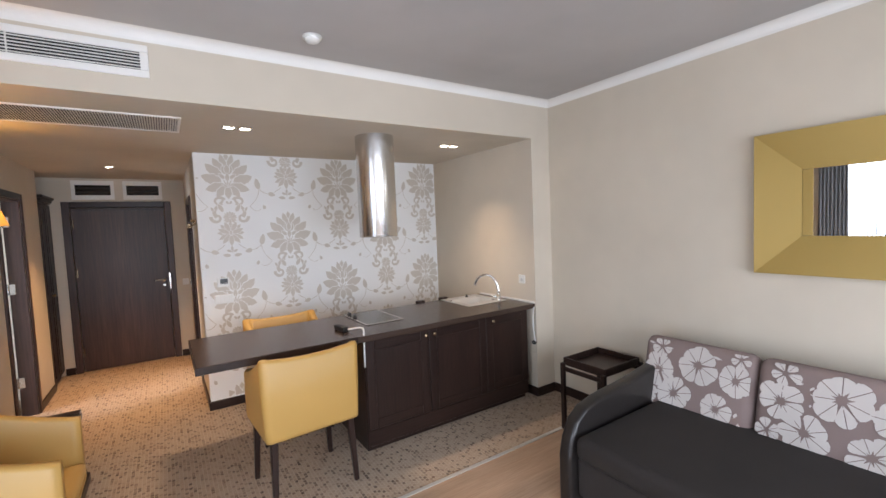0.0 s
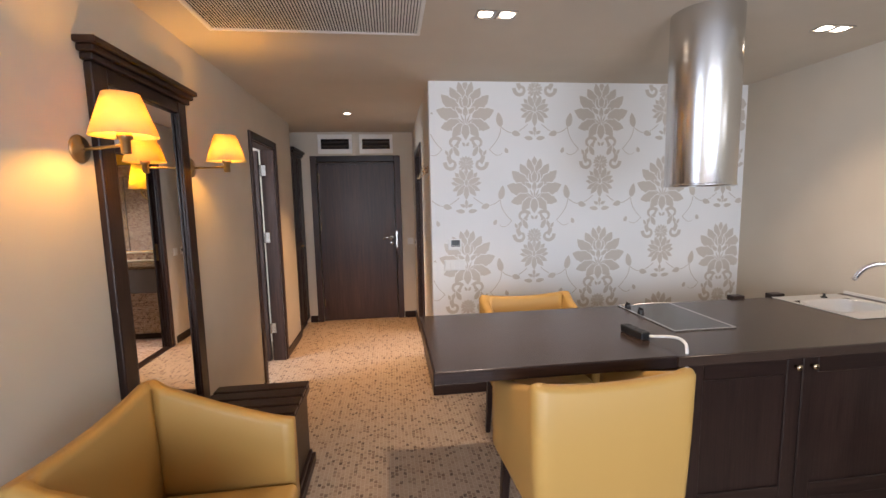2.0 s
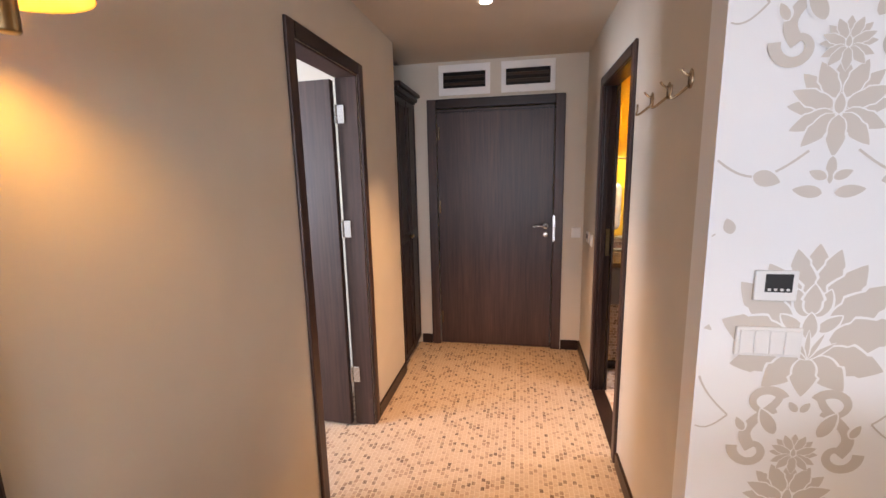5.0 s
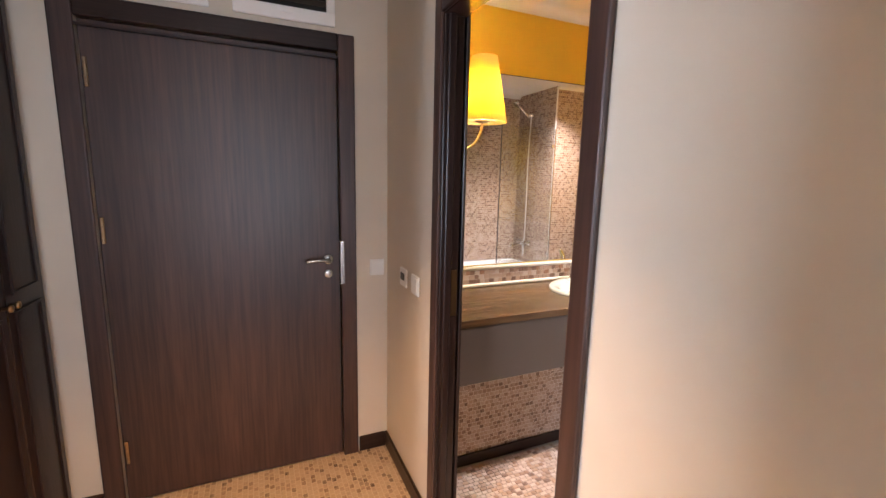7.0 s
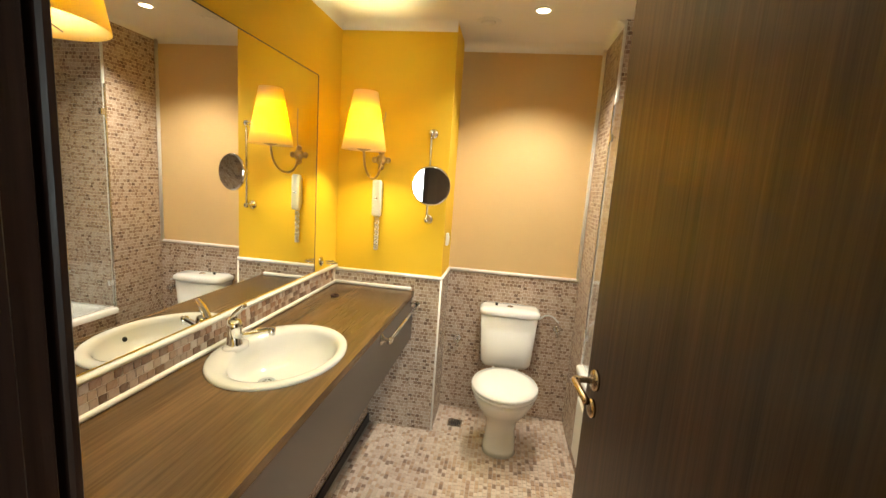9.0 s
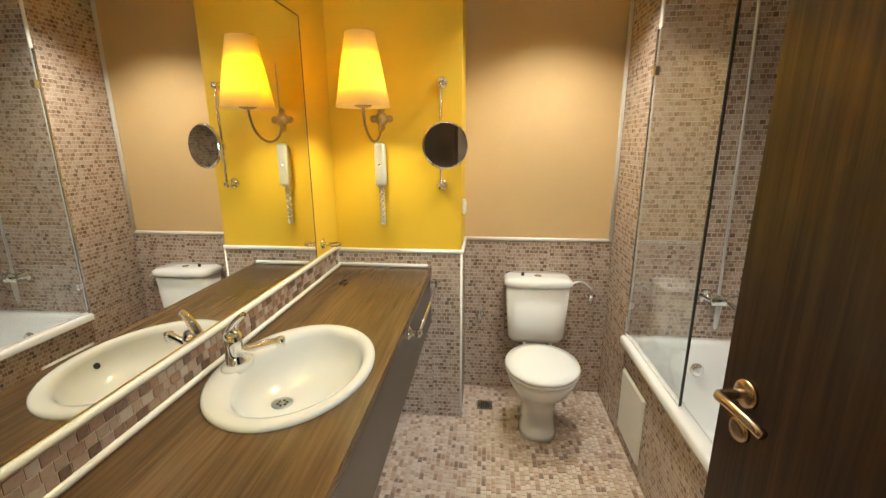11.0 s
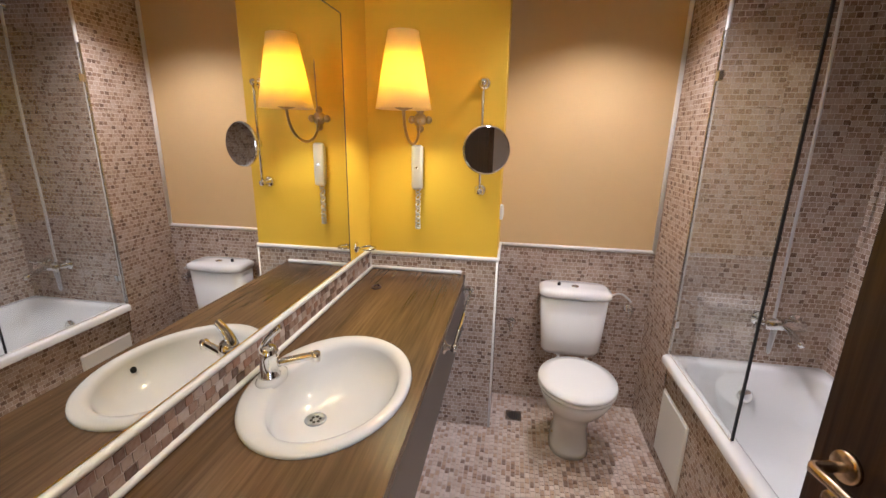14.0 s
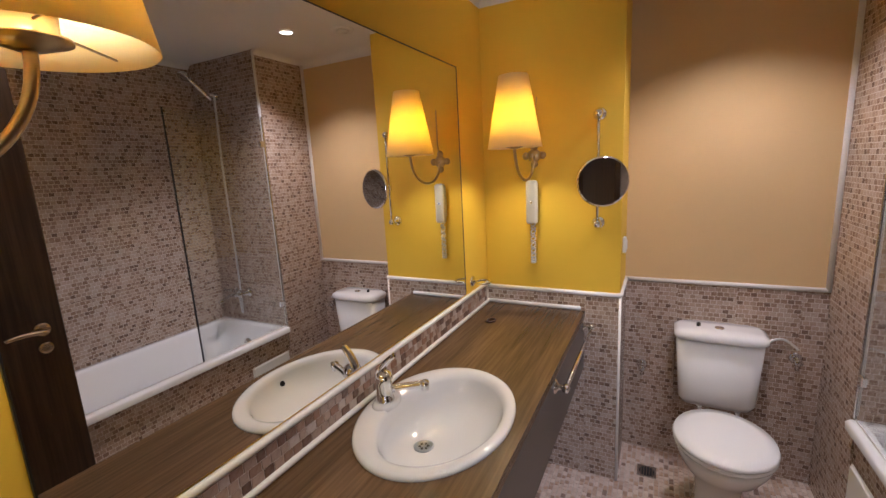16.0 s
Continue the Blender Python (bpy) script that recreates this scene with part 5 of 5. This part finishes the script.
tp = thing("basin_tap", "chrome single-lever basin tap", "tap", "", "", (1.569, 6.383, 0.9045), 0)
part("body", turned([(0.029, 0), (0.029, 0.006), (0.0255, 0.010), (0.0245, 0.050), (0.0270, 0.058), (0.0275, 0.074), (0.021, 0.092), (0.0, 0.098)], 32, False), M_CHROME, tp, "", True)
part("spout", tube(arc(14, lambda u: (0.018 + 0.030 * u, -0.012 - 0.105 * u, 0.030 + 0.022 * u)), 0.0125, 14, 0.9), M_CHROME, tp, "", True)
part("aerator", moved(turned([(0.0125, -0.016), (0.0135, -0.006), (0.0135, 0.010), (0.0, 0.014)], 20, False), pose(0.048, -0.117, 0.050)), M_CHROME, tp, "", True)
part("lever", moved(tube(arc(14, lambda u: (0.010 * u, -0.082 * u, 0.010 * math.sin(3.1 * u))), 0.0195, 16, 0.66), pose(0.002, 0.016, 0.080, -52) @ Matrix.Diagonal((1, 1, 0.6, 1))), M_CHROME, tp, "broad chrome lever", True)

# towel rail on the counter front
rail = thing("towel_rail", "chrome towel rail on the vanity front", "towel rail", "", "", (0, 0, 0))
for rx in (1.985, 2.60):
    h = part("bracket", joined(moved(turned([(0.026, 0), (0.027, 0.004), (0.018, 0.010), (0.009, 0.016), (0.008, 0.038)], 24), pose(rx, 5.953, 0.822, 90)), moved(turned([(0.013, -0.012), (0.014, 0.012)], 18), pose(rx, 5.913, 0.822, 0, 90))), M_CHROME, rail, "", True)
part("bar", tube([(1.975, 5.913, 0.822), (2.3, 5.913, 0.822), (2.61, 5.913, 0.822)], 0.0075, 12), M_CHROME, rail, "", True)

solid("hair_tie", moved(joined(*[tube(arc(20, lambda u: (0.024 * math.cos(6.283 * u), 0.018 * math.sin(6.283 * u), 0.003)), 0.004, 8)]), pose(2.36, 6.33, 0.888)), mat("dark_red_rubber", (0.05, 0.015, 0.012), 0.5), "small dark ring lying on the vanity", "ring", "", True)

# chrome holder at the mirror corner
ho = thing("glass_holder", "small chrome ring holder beside the mirror", "holder", "", "", (2.43, BY, 1.055))
part("rosette", moved(turned([(0.026, 0), (0.027, 0.005), (0.020, 0.010), (0.008, 0.013)], 24), pose(0, 0, 0, 90)), M_CHROME, ho, "", True)
part("ring", tube(arc(24, lambda u: (0.036 * math.cos(6.283 * u), -0.060 + 0.036 * math.sin(6.283 * u), 0)), 0.005, 10), M_CHROME, ho, "", True)
part("stem", tube([(0, -0.010, 0), (0, -0.018, 0), (0, -0.026, 0)], 0.006, 10), M_CHROME, ho, "", True)


# bathroom wall lamps
def bath_lamp(x_wall, y, z, d, reach, label):
    L = thing("wall_lamp", label, "wall lamp", "lamps beside the bathroom mirror", "", (x_wall, y, z))
    part("rose", joined(moved(turned([(0.030, 0), (0.032, 0.005), (0.024, 0.012), (0.010, 0.016)], 24), pose(0, 0, 0, 0, 90 * d)), *[moved(turned([(0.017, 0), (0.018, 0.004), (0.012, 0.012), (0.0, 0.014)], 16, False), pose(0, 0.040 * math.cos(a), 0.040 * math.sin(a), 0, 90 * d)) for a in (0, math.pi / 2, math.pi, -math.pi / 2)]), M_BRASS, L, "clover-shaped brass wall rose", True)
    part("arm", tube(arc(36, lambda u: (d * (0.015 + (reach - 0.015) * (1 - math.cos(u * math.pi)) / 2), 0, -0.125 * math.sin(u * math.pi) ** 0.9 + 0.035 * u if 0 < u < 1 else 0.035 * u)), 0.0062, 12), M_BRASS, L, "curved brass arm", True)
    part("cup", moved(turned([(0.010, 0.025), (0.036, 0.034), (0.036, 0.038), (0.026, 0.040), (0.027, 0.062), (0.029, 0.064)], 28), pose(d * reach, 0, 0)), M_BRASS, L, "brass lamp cup", True)
    part("shade", moved(shade_shell(0.112, 0.060, 0.030, 0.315), pose(d * reach, 0, 0)), M_SHADE, L, "tall amber fabric shade, lit from inside", True)
    for a in (0.4, 2.5, 4.6):
        part("spider_wire", tube([(d * reach + 0.028 * math.cos(a), 0.028 * math.sin(a), 0.05), (d * reach + 0.108 * math.cos(a), 0.108 * math.sin(a), 0.042)], 0.0015, 6), M_BRASS, L)
    part("curl", tube(arc(20, lambda u: (d * (0.015 + 0.02 * math.sin(u * 5)), 0.016 * math.sin(u * 6.0) * u, 0.04 + 0.27 * u)), 0.0032, 8), M_BRASS, L, "thin brass curl")
    return L


bath_lamp(PX, 6.19, 1.64, -1, 0.31, "lit brass wall lamp with tall amber shade on the pier")
bath_lamp(BX0 + 0.012, 6.207, 1.708, 1, 0.266, "lit brass wall lamp with tall amber shade by the mirror")

# telephone handset with coiled cord
M_PHONE = mat("ivory_plastic", (0.56, 0.53, 0.45), 0.35)
ph = thing("wall_phone", "ivory wall telephone with a coiled cord", "telephone", "", "", (PX, 6.195, 1.42))
part("cradle", rbox(-0.022, 0, -0.022, 0.022, -0.075, 0.09, 0.008, 2), M_PHONE, ph)
part("handset", rbox(-0.055, -0.022, -0.028, 0.028, -0.105, 0.105, 0.014, 4), M_PHONE, ph, "ivory handset", True)
part("button", moved(turned([(0.006, 0), (0.006, 0.002)], 12), pose(-0.055, 0, 0.0, 0, -90)), M_STEEL, ph)
part("coiled_cord", tube(arc(150, lambda u: (-0.022 + 0.011 * math.cos(u * 2 * math.pi * 17), 0.011 * math.sin(u * 2 * math.pi * 17), -0.10 - 0.20 * math.sin(u * math.pi) if u < 0.5 else -0.10 - 0.20 * math.sin(u * math.pi))), 0.0032, 6), M_PHONE, ph, "coiled ivory cord", True)

# magnifying mirror on a bar
mk = thing("shaving_mirror", "round chrome shaving mirror on an upright bar", "mirror", "", "", (PX, 5.892, 1.561))
for z in (0.24, -0.24):
    part("mount", joined(moved(turned([(0.028, 0), (0.029, 0.006), (0.024, 0.014), (0.012, 0.020), (0.010, 0.062)], 24), pose(0, 0, z, 0, -90)), moved(turned([(0.0, -0.018), (0.015, -0.011), (0.018, 0.0), (0.015, 0.011), (0.0, 0.018)], 18, False), pose(-0.064, 0, z))), M_CHROME, mk, "chrome wall mount", True)
part("bar", tube([(-0.064, 0, -0.235), (-0.064, 0, 0), (-0.064, 0, 0.235)], 0.0068, 12), M_CHROME, mk, "chrome bar", True)
part("clamp", joined(moved(turned([(0.012, -0.016), (0.014, -0.010), (0.014, 0.010), (0.012, 0.016)], 18), pose(-0.064, 0, -0.048)), tube([(-0.064, 0, -0.048), (-0.095, -0.014, -0.048), (-0.142, -0.028, -0.048)], 0.0055, 10)), M_CHROME, mk, "chrome swivel arm", True)
hd2 = part("mirror_head", joined(moved(turned([(0.103, -0.008), (0.106, -0.004), (0.106, 0.006), (0.101, 0.011)], 48), Matrix.Identity(4)), tube([(0, 0, -0.01), (0, 0, -0.014), (0, 0, -0.018)], 0.012, 12)), M_CHROME, mk, "chrome mirror rim", True)
hd2.matrix_local = pose(-0.154, -0.030, -0.048, 0, -90, 16)
face = part("mirror_face", turned([(0.098, 0.0112), (0.098, 0.0122)], 48), M_MIRROR, hd2, "round mirror glass")

sb = thing("bell_push", "small white plastic switch on the pier edge", "switch", "", "", (PX + 0.10, PY, 1.20))
part("case", rbox(-0.02, 0.02, -0.016, 0, -0.038, 0.038, 0.005, 2), M_PLASTIC, sb)
part("rocker", rbox(-0.012, 0.012, -0.020, -0.0155, -0.022, 0.022, 0.002, 1), M_PLASTIC, sb)


# toilet
def loft(rings, cap0=True, cap1=True):
    bm = bmesh.new()
    rs = [[bm.verts.new(v) for v in r] for r in rings]
    n = len(rs[0])
    for p, q in zip(rs, rs[1:]):
        for i in range(n):
            bm.faces.new((p[i], p[(i + 1) % n], q[(i + 1) % n], q[i]))
    if cap0:
        bm.faces.new(rs[0][::-1])
    if cap1:
        bm.faces.new(rs[-1])
    bmesh.ops.recalc_face_normals(bm, faces=bm.faces[:])
    return bm


def oval(cx, a_front, a_back, b, z, seg=40, power=2.0):
    out = []
    for i in range(seg):
        t = 2 * math.pi * i / seg
        c, s = math.cos(t), math.sin(t)
        q = (abs(c) ** power + abs(s) ** power) ** (-1 / power)
        out.append((cx + (a_back if c > 0 else a_front) * c * q, b * s * q, z))
    return out


wc = thing("toilet", "white ceramic close-coupled toilet with a closed lid", "toilet", "", "", (2.42, 5.37, 0.002))
part("pedestal", loft([oval(0.16, 0.115, 0.21, 0.100, 0.0, power=2.3), oval(0.16, 0.110, 0.21, 0.095, 0.03, power=2.3), oval(0.17, 0.095, 0.21, 0.085, 0.14, power=2.2), oval(0.16, 0.115, 0.21, 0.100, 0.21), oval(0.12, 0.165, 0.22, 0.145, 0.29), oval(0.10, 0.195, 0.22, 0.172, 0.36), oval(0.10, 0.200, 0.22, 0.178, 0.395)]), M_CERAMIC, wc, "white ceramic bowl and foot", True)
part("seat_ring", loft([oval(0.10, 0.206, 0.20, 0.184, 0.396), oval(0.10, 0.210, 0.20, 0.188, 0.404), oval(0.10, 0.206, 0.20, 0.184, 0.414)]), M_CERAMIC, wc, "white seat", True)
part("lid", loft([oval(0.10, 0.208, 0.21, 0.187, 0.4165), oval(0.10, 0.212, 0.212, 0.190, 0.424), oval(0.10, 0.205, 0.206, 0.183, 0.436), oval(0.10, 0.16, 0.165, 0.14, 0.443), oval(0.10, 0.05, 0.05, 0.05, 0.446)]), M_CERAMIC, wc, "white closed lid", True)


def rounded(cx, hx, hy, z, seg=40, power=5):
    return oval(cx, hx, hx, hy, z, seg, power)


part("cistern", loft([rounded(0.465, 0.075, 0.145, 0.40), rounded(0.460, 0.085, 0.160, 0.43), rounded(0.455, 0.095, 0.178, 0.74)]), M_CERAMIC, wc, "white ceramic cistern", True)
part("cistern_lid", loft([rounded(0.453, 0.100, 0.186, 0.741), rounded(0.452, 0.105, 0.191, 0.752), rounded(0.452, 0.103, 0.188, 0.772), rounded(0.452, 0.085, 0.165, 0.784), rounded(0.452, 0.03, 0.06, 0.787)]), M_CERAMIC, wc, "white cistern lid", True)
part("flush_button", moved(turned([(0.020, 0), (0.020, 0.005), (0.015, 0.007)], 20), pose(0.44, 0.0, 0.786)), M_CHROME, wc, "chrome flush button", True)
part("clip", moved(turned([(0.009, 0), (0.009, 0.018), (0.006, 0.024)], 12), pose(0.45, 0.085, 0.781)), M_BLACK, wc)
for s in (-1, 1):
    part("seat_hinge", moved(turned([(0.012, 0), (0.012, 0.014)], 12), pose(0.315, s * 0.075, 0.425)), M_CHROME, wc)
    part("floor_bolt", moved(turned([(0.009, 0), (0.007, 0.008)], 10), pose(0.14, s * 0.088, 0.09, -s * 90)), M_CHROME, wc)

for vx, vy, vz, nm in ((BX1 - 0.006, 5.05, 0.64, "toilet"), (BX1 - 0.006, 5.70, 0.50, "pier")):
    av = thing("angle_valve", "chrome angle valve on the tiled wall", "valve", "angle valves", "", (vx, vy, vz))
    part("rosette", moved(turned([(0.026, 0), (0.027, 0.003), (0.014, 0.008)], 20), pose(0, 0, 0, 0, -90)), M_CHROME, av, "", True)
    part("body", joined(tube([(-0.006, 0, 0), (-0.03, 0, 0), (-0.05, 0, 0)], 0.010, 10), tube([(-0.038, 0, -0.045), (-0.038, 0, 0), (-0.038, 0, 0.02)], 0.009, 10)), M_CHROME, av, "", True)
    part("knob", moved(turned([(0.016, 0), (0.017, 0.012), (0.012, 0.018)], 16), pose(-0.05, 0, 0, 0, -90)), M_CHROME, av, "", True)
part("supply_hose", tube(arc(16, lambda u: (0.515 + 0.02 * math.sin(u * 3), -0.19 - 0.13 * u, 0.70 + 0.05 * math.sin(u * 2.6) - 0.035 * u)), 0.006, 8), mat("braided_hose", (0.65, 0.65, 0.64), 0.35, 0.6), wc, "braided supply hose", True)

fd = thing("floor_drain", "small square steel floor drain", "drain", "", "", (2.765, 5.655, 0.002))
part("plate", rbox(-0.045, 0.045, -0.045, 0.045, 0, 0.004, 0.001, 1), M_STEEL, fd)
part("grate", turned([(0.036, 0.004), (0.036, 0.0048)], 24), M_BLACK, fd, "dark grate")
for i in range(5):
    part("bar", rbox(-0.032, 0.032, -0.026 + 0.013 * i - 0.002, -0.026 + 0.013 * i + 0.002, 0.0048, 0.0065, 0.0005, 1), M_STEEL, fd)

# bathtub
tub = thing("bathtub", "white enamel bathtub built into a tiled alcove", "bathtub", "", "", (1.73, 4.642, 0))


def rrect(hx, hy, z, r, seg=8, dx=0):
    out = []
    for cx, cy, a0 in ((hx - r, hy - r, 0), (-hx + r, hy - r, 90), (-hx + r, -hy + r, 180), (hx - r, -hy + r, 270)):
        for i in range(seg + 1):
            a = radians(a0 + 90 * i / seg)
            out.append((dx + cx + r * math.cos(a), cy + r * math.sin(a), z))
    return out


part("tub_shell", loft([rrect(0.848, 0.340, 0.545, 0.012), rrect(0.850, 0.342, 0.572, 0.014), rrect(0.843, 0.335, 0.582, 0.016), rrect(0.800, 0.290, 0.582, 0.07), rrect(0.785, 0.275, 0.570, 0.08), rrect(0.735, 0.235, 0.36, 0.10), rrect(0.690, 0.215, 0.21, 0.10), rrect(0.60, 0.165, 0.175, 0.10)], False), M_CERAMIC, tub, "white enamel tub", True)
part("tub_panel", boxes((-0.85, 0.85, 0.26, 0.2985, 0.0, 0.544)), M_GROUT, tub, "tiled side panel")
tile_field(tub, pose(0, 0, 0) @ upright(2.58, 4.9405, 0.0, "y+"), 1.70, 0.544, M_TILE, 0.25, 0.365, 0.0, 0.18)
ov = part("overflow", joined(moved(turned([(0.032, 0), (0.033, 0.006), (0.026, 0.016), (0.010, 0.018)], 24), pose(0.755, 0.0, 0.455, 0, -78))), M_CHROME, tub, "chrome overflow knob", True)
part("waste", moved(turned([(0.030, 0), (0.030, 0.004), (0.018, 0.005)], 24), pose(0.52, 0.0, 0.176)), M_CHROME, tub, "chrome waste", True)
ha = thing("access_hatch", "white access hatch in the tub panel", "hatch", "", "", (2.415, 4.9475, 0.235))
part("hatch_door", rbox(-0.145, 0.145, 0, 0.010, -0.165, 0.165, 0.004, 1), M_PLASTIC, ha)
part("hatch_frame", rbox(-0.150, 0.150, -0.001, 0.004, -0.170, 0.170, 0.002, 1), M_PLASTIC, ha)

# glass bath screen
M_SCREEN = mat("screen_glass", (0.93, 0.96, 0.95), 0.0, Transmission_Weight=1.0, IOR=1.45)
sc = thing("bath_screen", "clear glass bath screen standing on the tub rim", "shower screen", "", "", (0, 0, 0))
gl = part("glass_sheet", boxes((1.965, 2.572, 4.949, 4.955, 0.590, 1.99)), M_SCREEN, sc, "clear glass sheet")
gl.visible_shadow = False
part("edge_seal", boxes((1.959, 1.965, 4.948, 4.956, 0.590, 1.99)), M_BLACK, sc, "dark glass edge")
part("bottom_seal", boxes((1.965, 2.565, 4.948, 4.956, 0.583, 0.590)), M_WHITE, sc)
part("wall_profile", rbox(2.572, 2.584, 4.945, 4.960, 0.585, 1.99, 0.002, 1), M_STEEL, sc, "steel wall profile")
for hz in (0.75, 1.82):
    part("hinge", rbox(2.540, 2.570, 4.940, 4.964, hz - 0.02, hz + 0.02, 0.004, 2), M_CHROME, sc)

# shower mixer, hose and head
mx = thing("shower_mixer", "chrome bath and shower mixer with hose", "shower", "", "", (AX - 0.007, 4.535, 0.80))
part("body", joined(tube([(-0.055, -0.075, 0), (-0.055, 0, 0), (-0.055, 0.075, 0)], 0.026, 16), *[moved(turned([(0.034, 0), (0.031, 0.005), (0.016, 0.012), (0.013, 0.05)], 20), pose(0, s * 0.070, 0, 0, -90)) for s in (-1, 1)]), M_CHROME, mx, "chrome mixer body", True)
part("spout", tube(arc(10, lambda u: (-0.07 - 0.12 * u, 0.0, -0.008 - 0.025 * u * u)), 0.013, 12, 0.9), M_CHROME, mx, "chrome spout", True)
part("lever", tube(arc(8, lambda u: (-0.06 - 0.085 * u, 0.0, 0.025 + 0.030 * u)), 0.009, 10, 0.7), M_CHROME, mx, "", True)
part("hose", tube(arc(40, lambda u: (-0.045 + 0.01 * math.sin(u * 6), 0.02 + 0.05 * u, -0.02 - 0.13 * math.sin(min(1, u * 4) * math.pi) + 1.37 * max(0, (u - 0.18) / 0.82))), 0.0065, 8), mat("steel_hose", (0.72, 0.72, 0.72), 0.35, 0.8), mx, "steel shower hose", True)
shh = thing("hand_shower", "chrome hand shower in its wall holder", "shower", "", "", (AX - 0.007, 4.56, 2.16))
part("holder", joined(moved(turned([(0.024, 0), (0.024, 0.008), (0.014, 0.02), (0.014, 0.045)], 18), pose(0, 0, 0, 0, -90))), M_CHROME, shh, "", True)
part("handle", tube(arc(10, lambda u: (-0.03 - 0.155 * u, 0.0, -0.03 + 0.125 * u)), 0.012, 12, 1.1), M_CHROME, shh, "", True)
part("spray_face", moved(turned([(0.020, -0.02), (0.036, 0.0), (0.038, 0.010), (0.034, 0.014)], 24), pose(-0.205, 0, 0.10, 0, 215)), M_CHROME, shh, "round spray face", True)

cv = thing("ceiling_vent", "round white bathroom ceiling vent", "vent", "", "", (2.62, 5.63, 2.395))
part("ring", turned([(0.040, -0.008), (0.060, -0.010), (0.066, -0.002)], 28, False), M_WHITE, cv, "", True)
part("disc", turned([(0.034, -0.014), (0.036, -0.010)], 28), M_WHITE, cv, "", True)
dryer = thing("wall_dryer", "white wall-mounted hand dryer beside the vanity", "hair dryer", "", "", (BX0 + 0.012, 6.33, 1.27))
part("case", rbox(0, 0.142, -0.07, 0.07, -0.20, 0.16, 0.05, 5), M_PLASTIC, dryer, "rounded white case", True)
part("nozzle", moved(turned([(0.018, 0), (0.022, 0.03)], 18), pose(0.06, 0, -0.215)), M_PLASTIC, dryer, "", True)


# mosaic stones: a field in one mesh on the floor, single stones along the splashback
def stone_field(x0, x1, y0, y1, w, h, gap, z, rnd):
    """Rows of small stones along x; returns vertices and faces."""
    verts, faces = [], []
    y = y0
    while y < y1 - 0.004:
        x = x0 - rnd.uniform(0, w)
        top = min(y + h - gap, y1)
        while x < x1 - 0.004:
            ww = w * rnd.uniform(0.75, 1.3)
            a, b = max(x, x0), min(x + ww - gap, x1)
            if b - a > 0.004:
                n, t, c = len(verts), z + rnd.uniform(-0.0006, 0.0006), 0.0012
                verts += [(a, y, z - 0.004), (b, y, z - 0.004), (b, top, z - 0.004), (a, top, z - 0.004), (a + c, y + c, t), (b - c, y + c, t), (b - c, top - c, t), (a + c, top - c, t)]
                faces += [(n + 4, n + 5, n + 6, n + 7), (n, n + 1, n + 5, n + 4), (n + 1, n + 2, n + 6, n + 5), (n + 2, n + 3, n + 7, n + 6), (n + 3, n, n + 4, n + 7)]
            x += ww
        y += h
    return verts, faces


def stones(parent, verts, faces, label):
    me = bpy.data.meshes.new("mosaic_stones")
    me.from_pydata(verts, [], faces)
    me.materials.append(M_FSTONE)
    ob = new("mosaic_stones", me)
    ob.parent = parent
    tagged(ob, label, kind="stuff")


rnd = random.Random(11)
for x0, x1, y0, y1 in ((BX0 + 0.014, PX - 0.002, AY + 0.002, 6.188), (PX - 0.0005, BX1 - 0.008, AY + 0.002, PY - 0.008)):
    stones(W["floor_bathroom"], *stone_field(x0, x1, y0, y1, 0.027, 0.0225, 0.0026, 0.0005, rnd), "beige and brown mosaic stones")
splash = [mesh_of("stone", rbox(0, w, -0.0052, 0, 0, 0.0240, 0.0006, 1), M_WSTONE) for w in (0.024, 0.028, 0.033)]
part("splash_bed", boxes((BX0 + 0.013, PX - 0.008, BY - 0.004, BY - 0.0005, 0.895, 0.988)), M_GROUT, W["wall_mirror_side"], "cream grout bed")
for row in range(3):
    x = BX0 + 0.016 + rnd.uniform(0, 0.012)
    while x < PX - 0.045:
        k = rnd.randrange(3)
        st_ = new("stone", splash[k])
        st_.parent, st_.location = W["wall_mirror_side"], (x, BY - 0.0005, 0.9065 + 0.0255 * row)
        x += (0.024, 0.028, 0.033)[k] + 0.0018
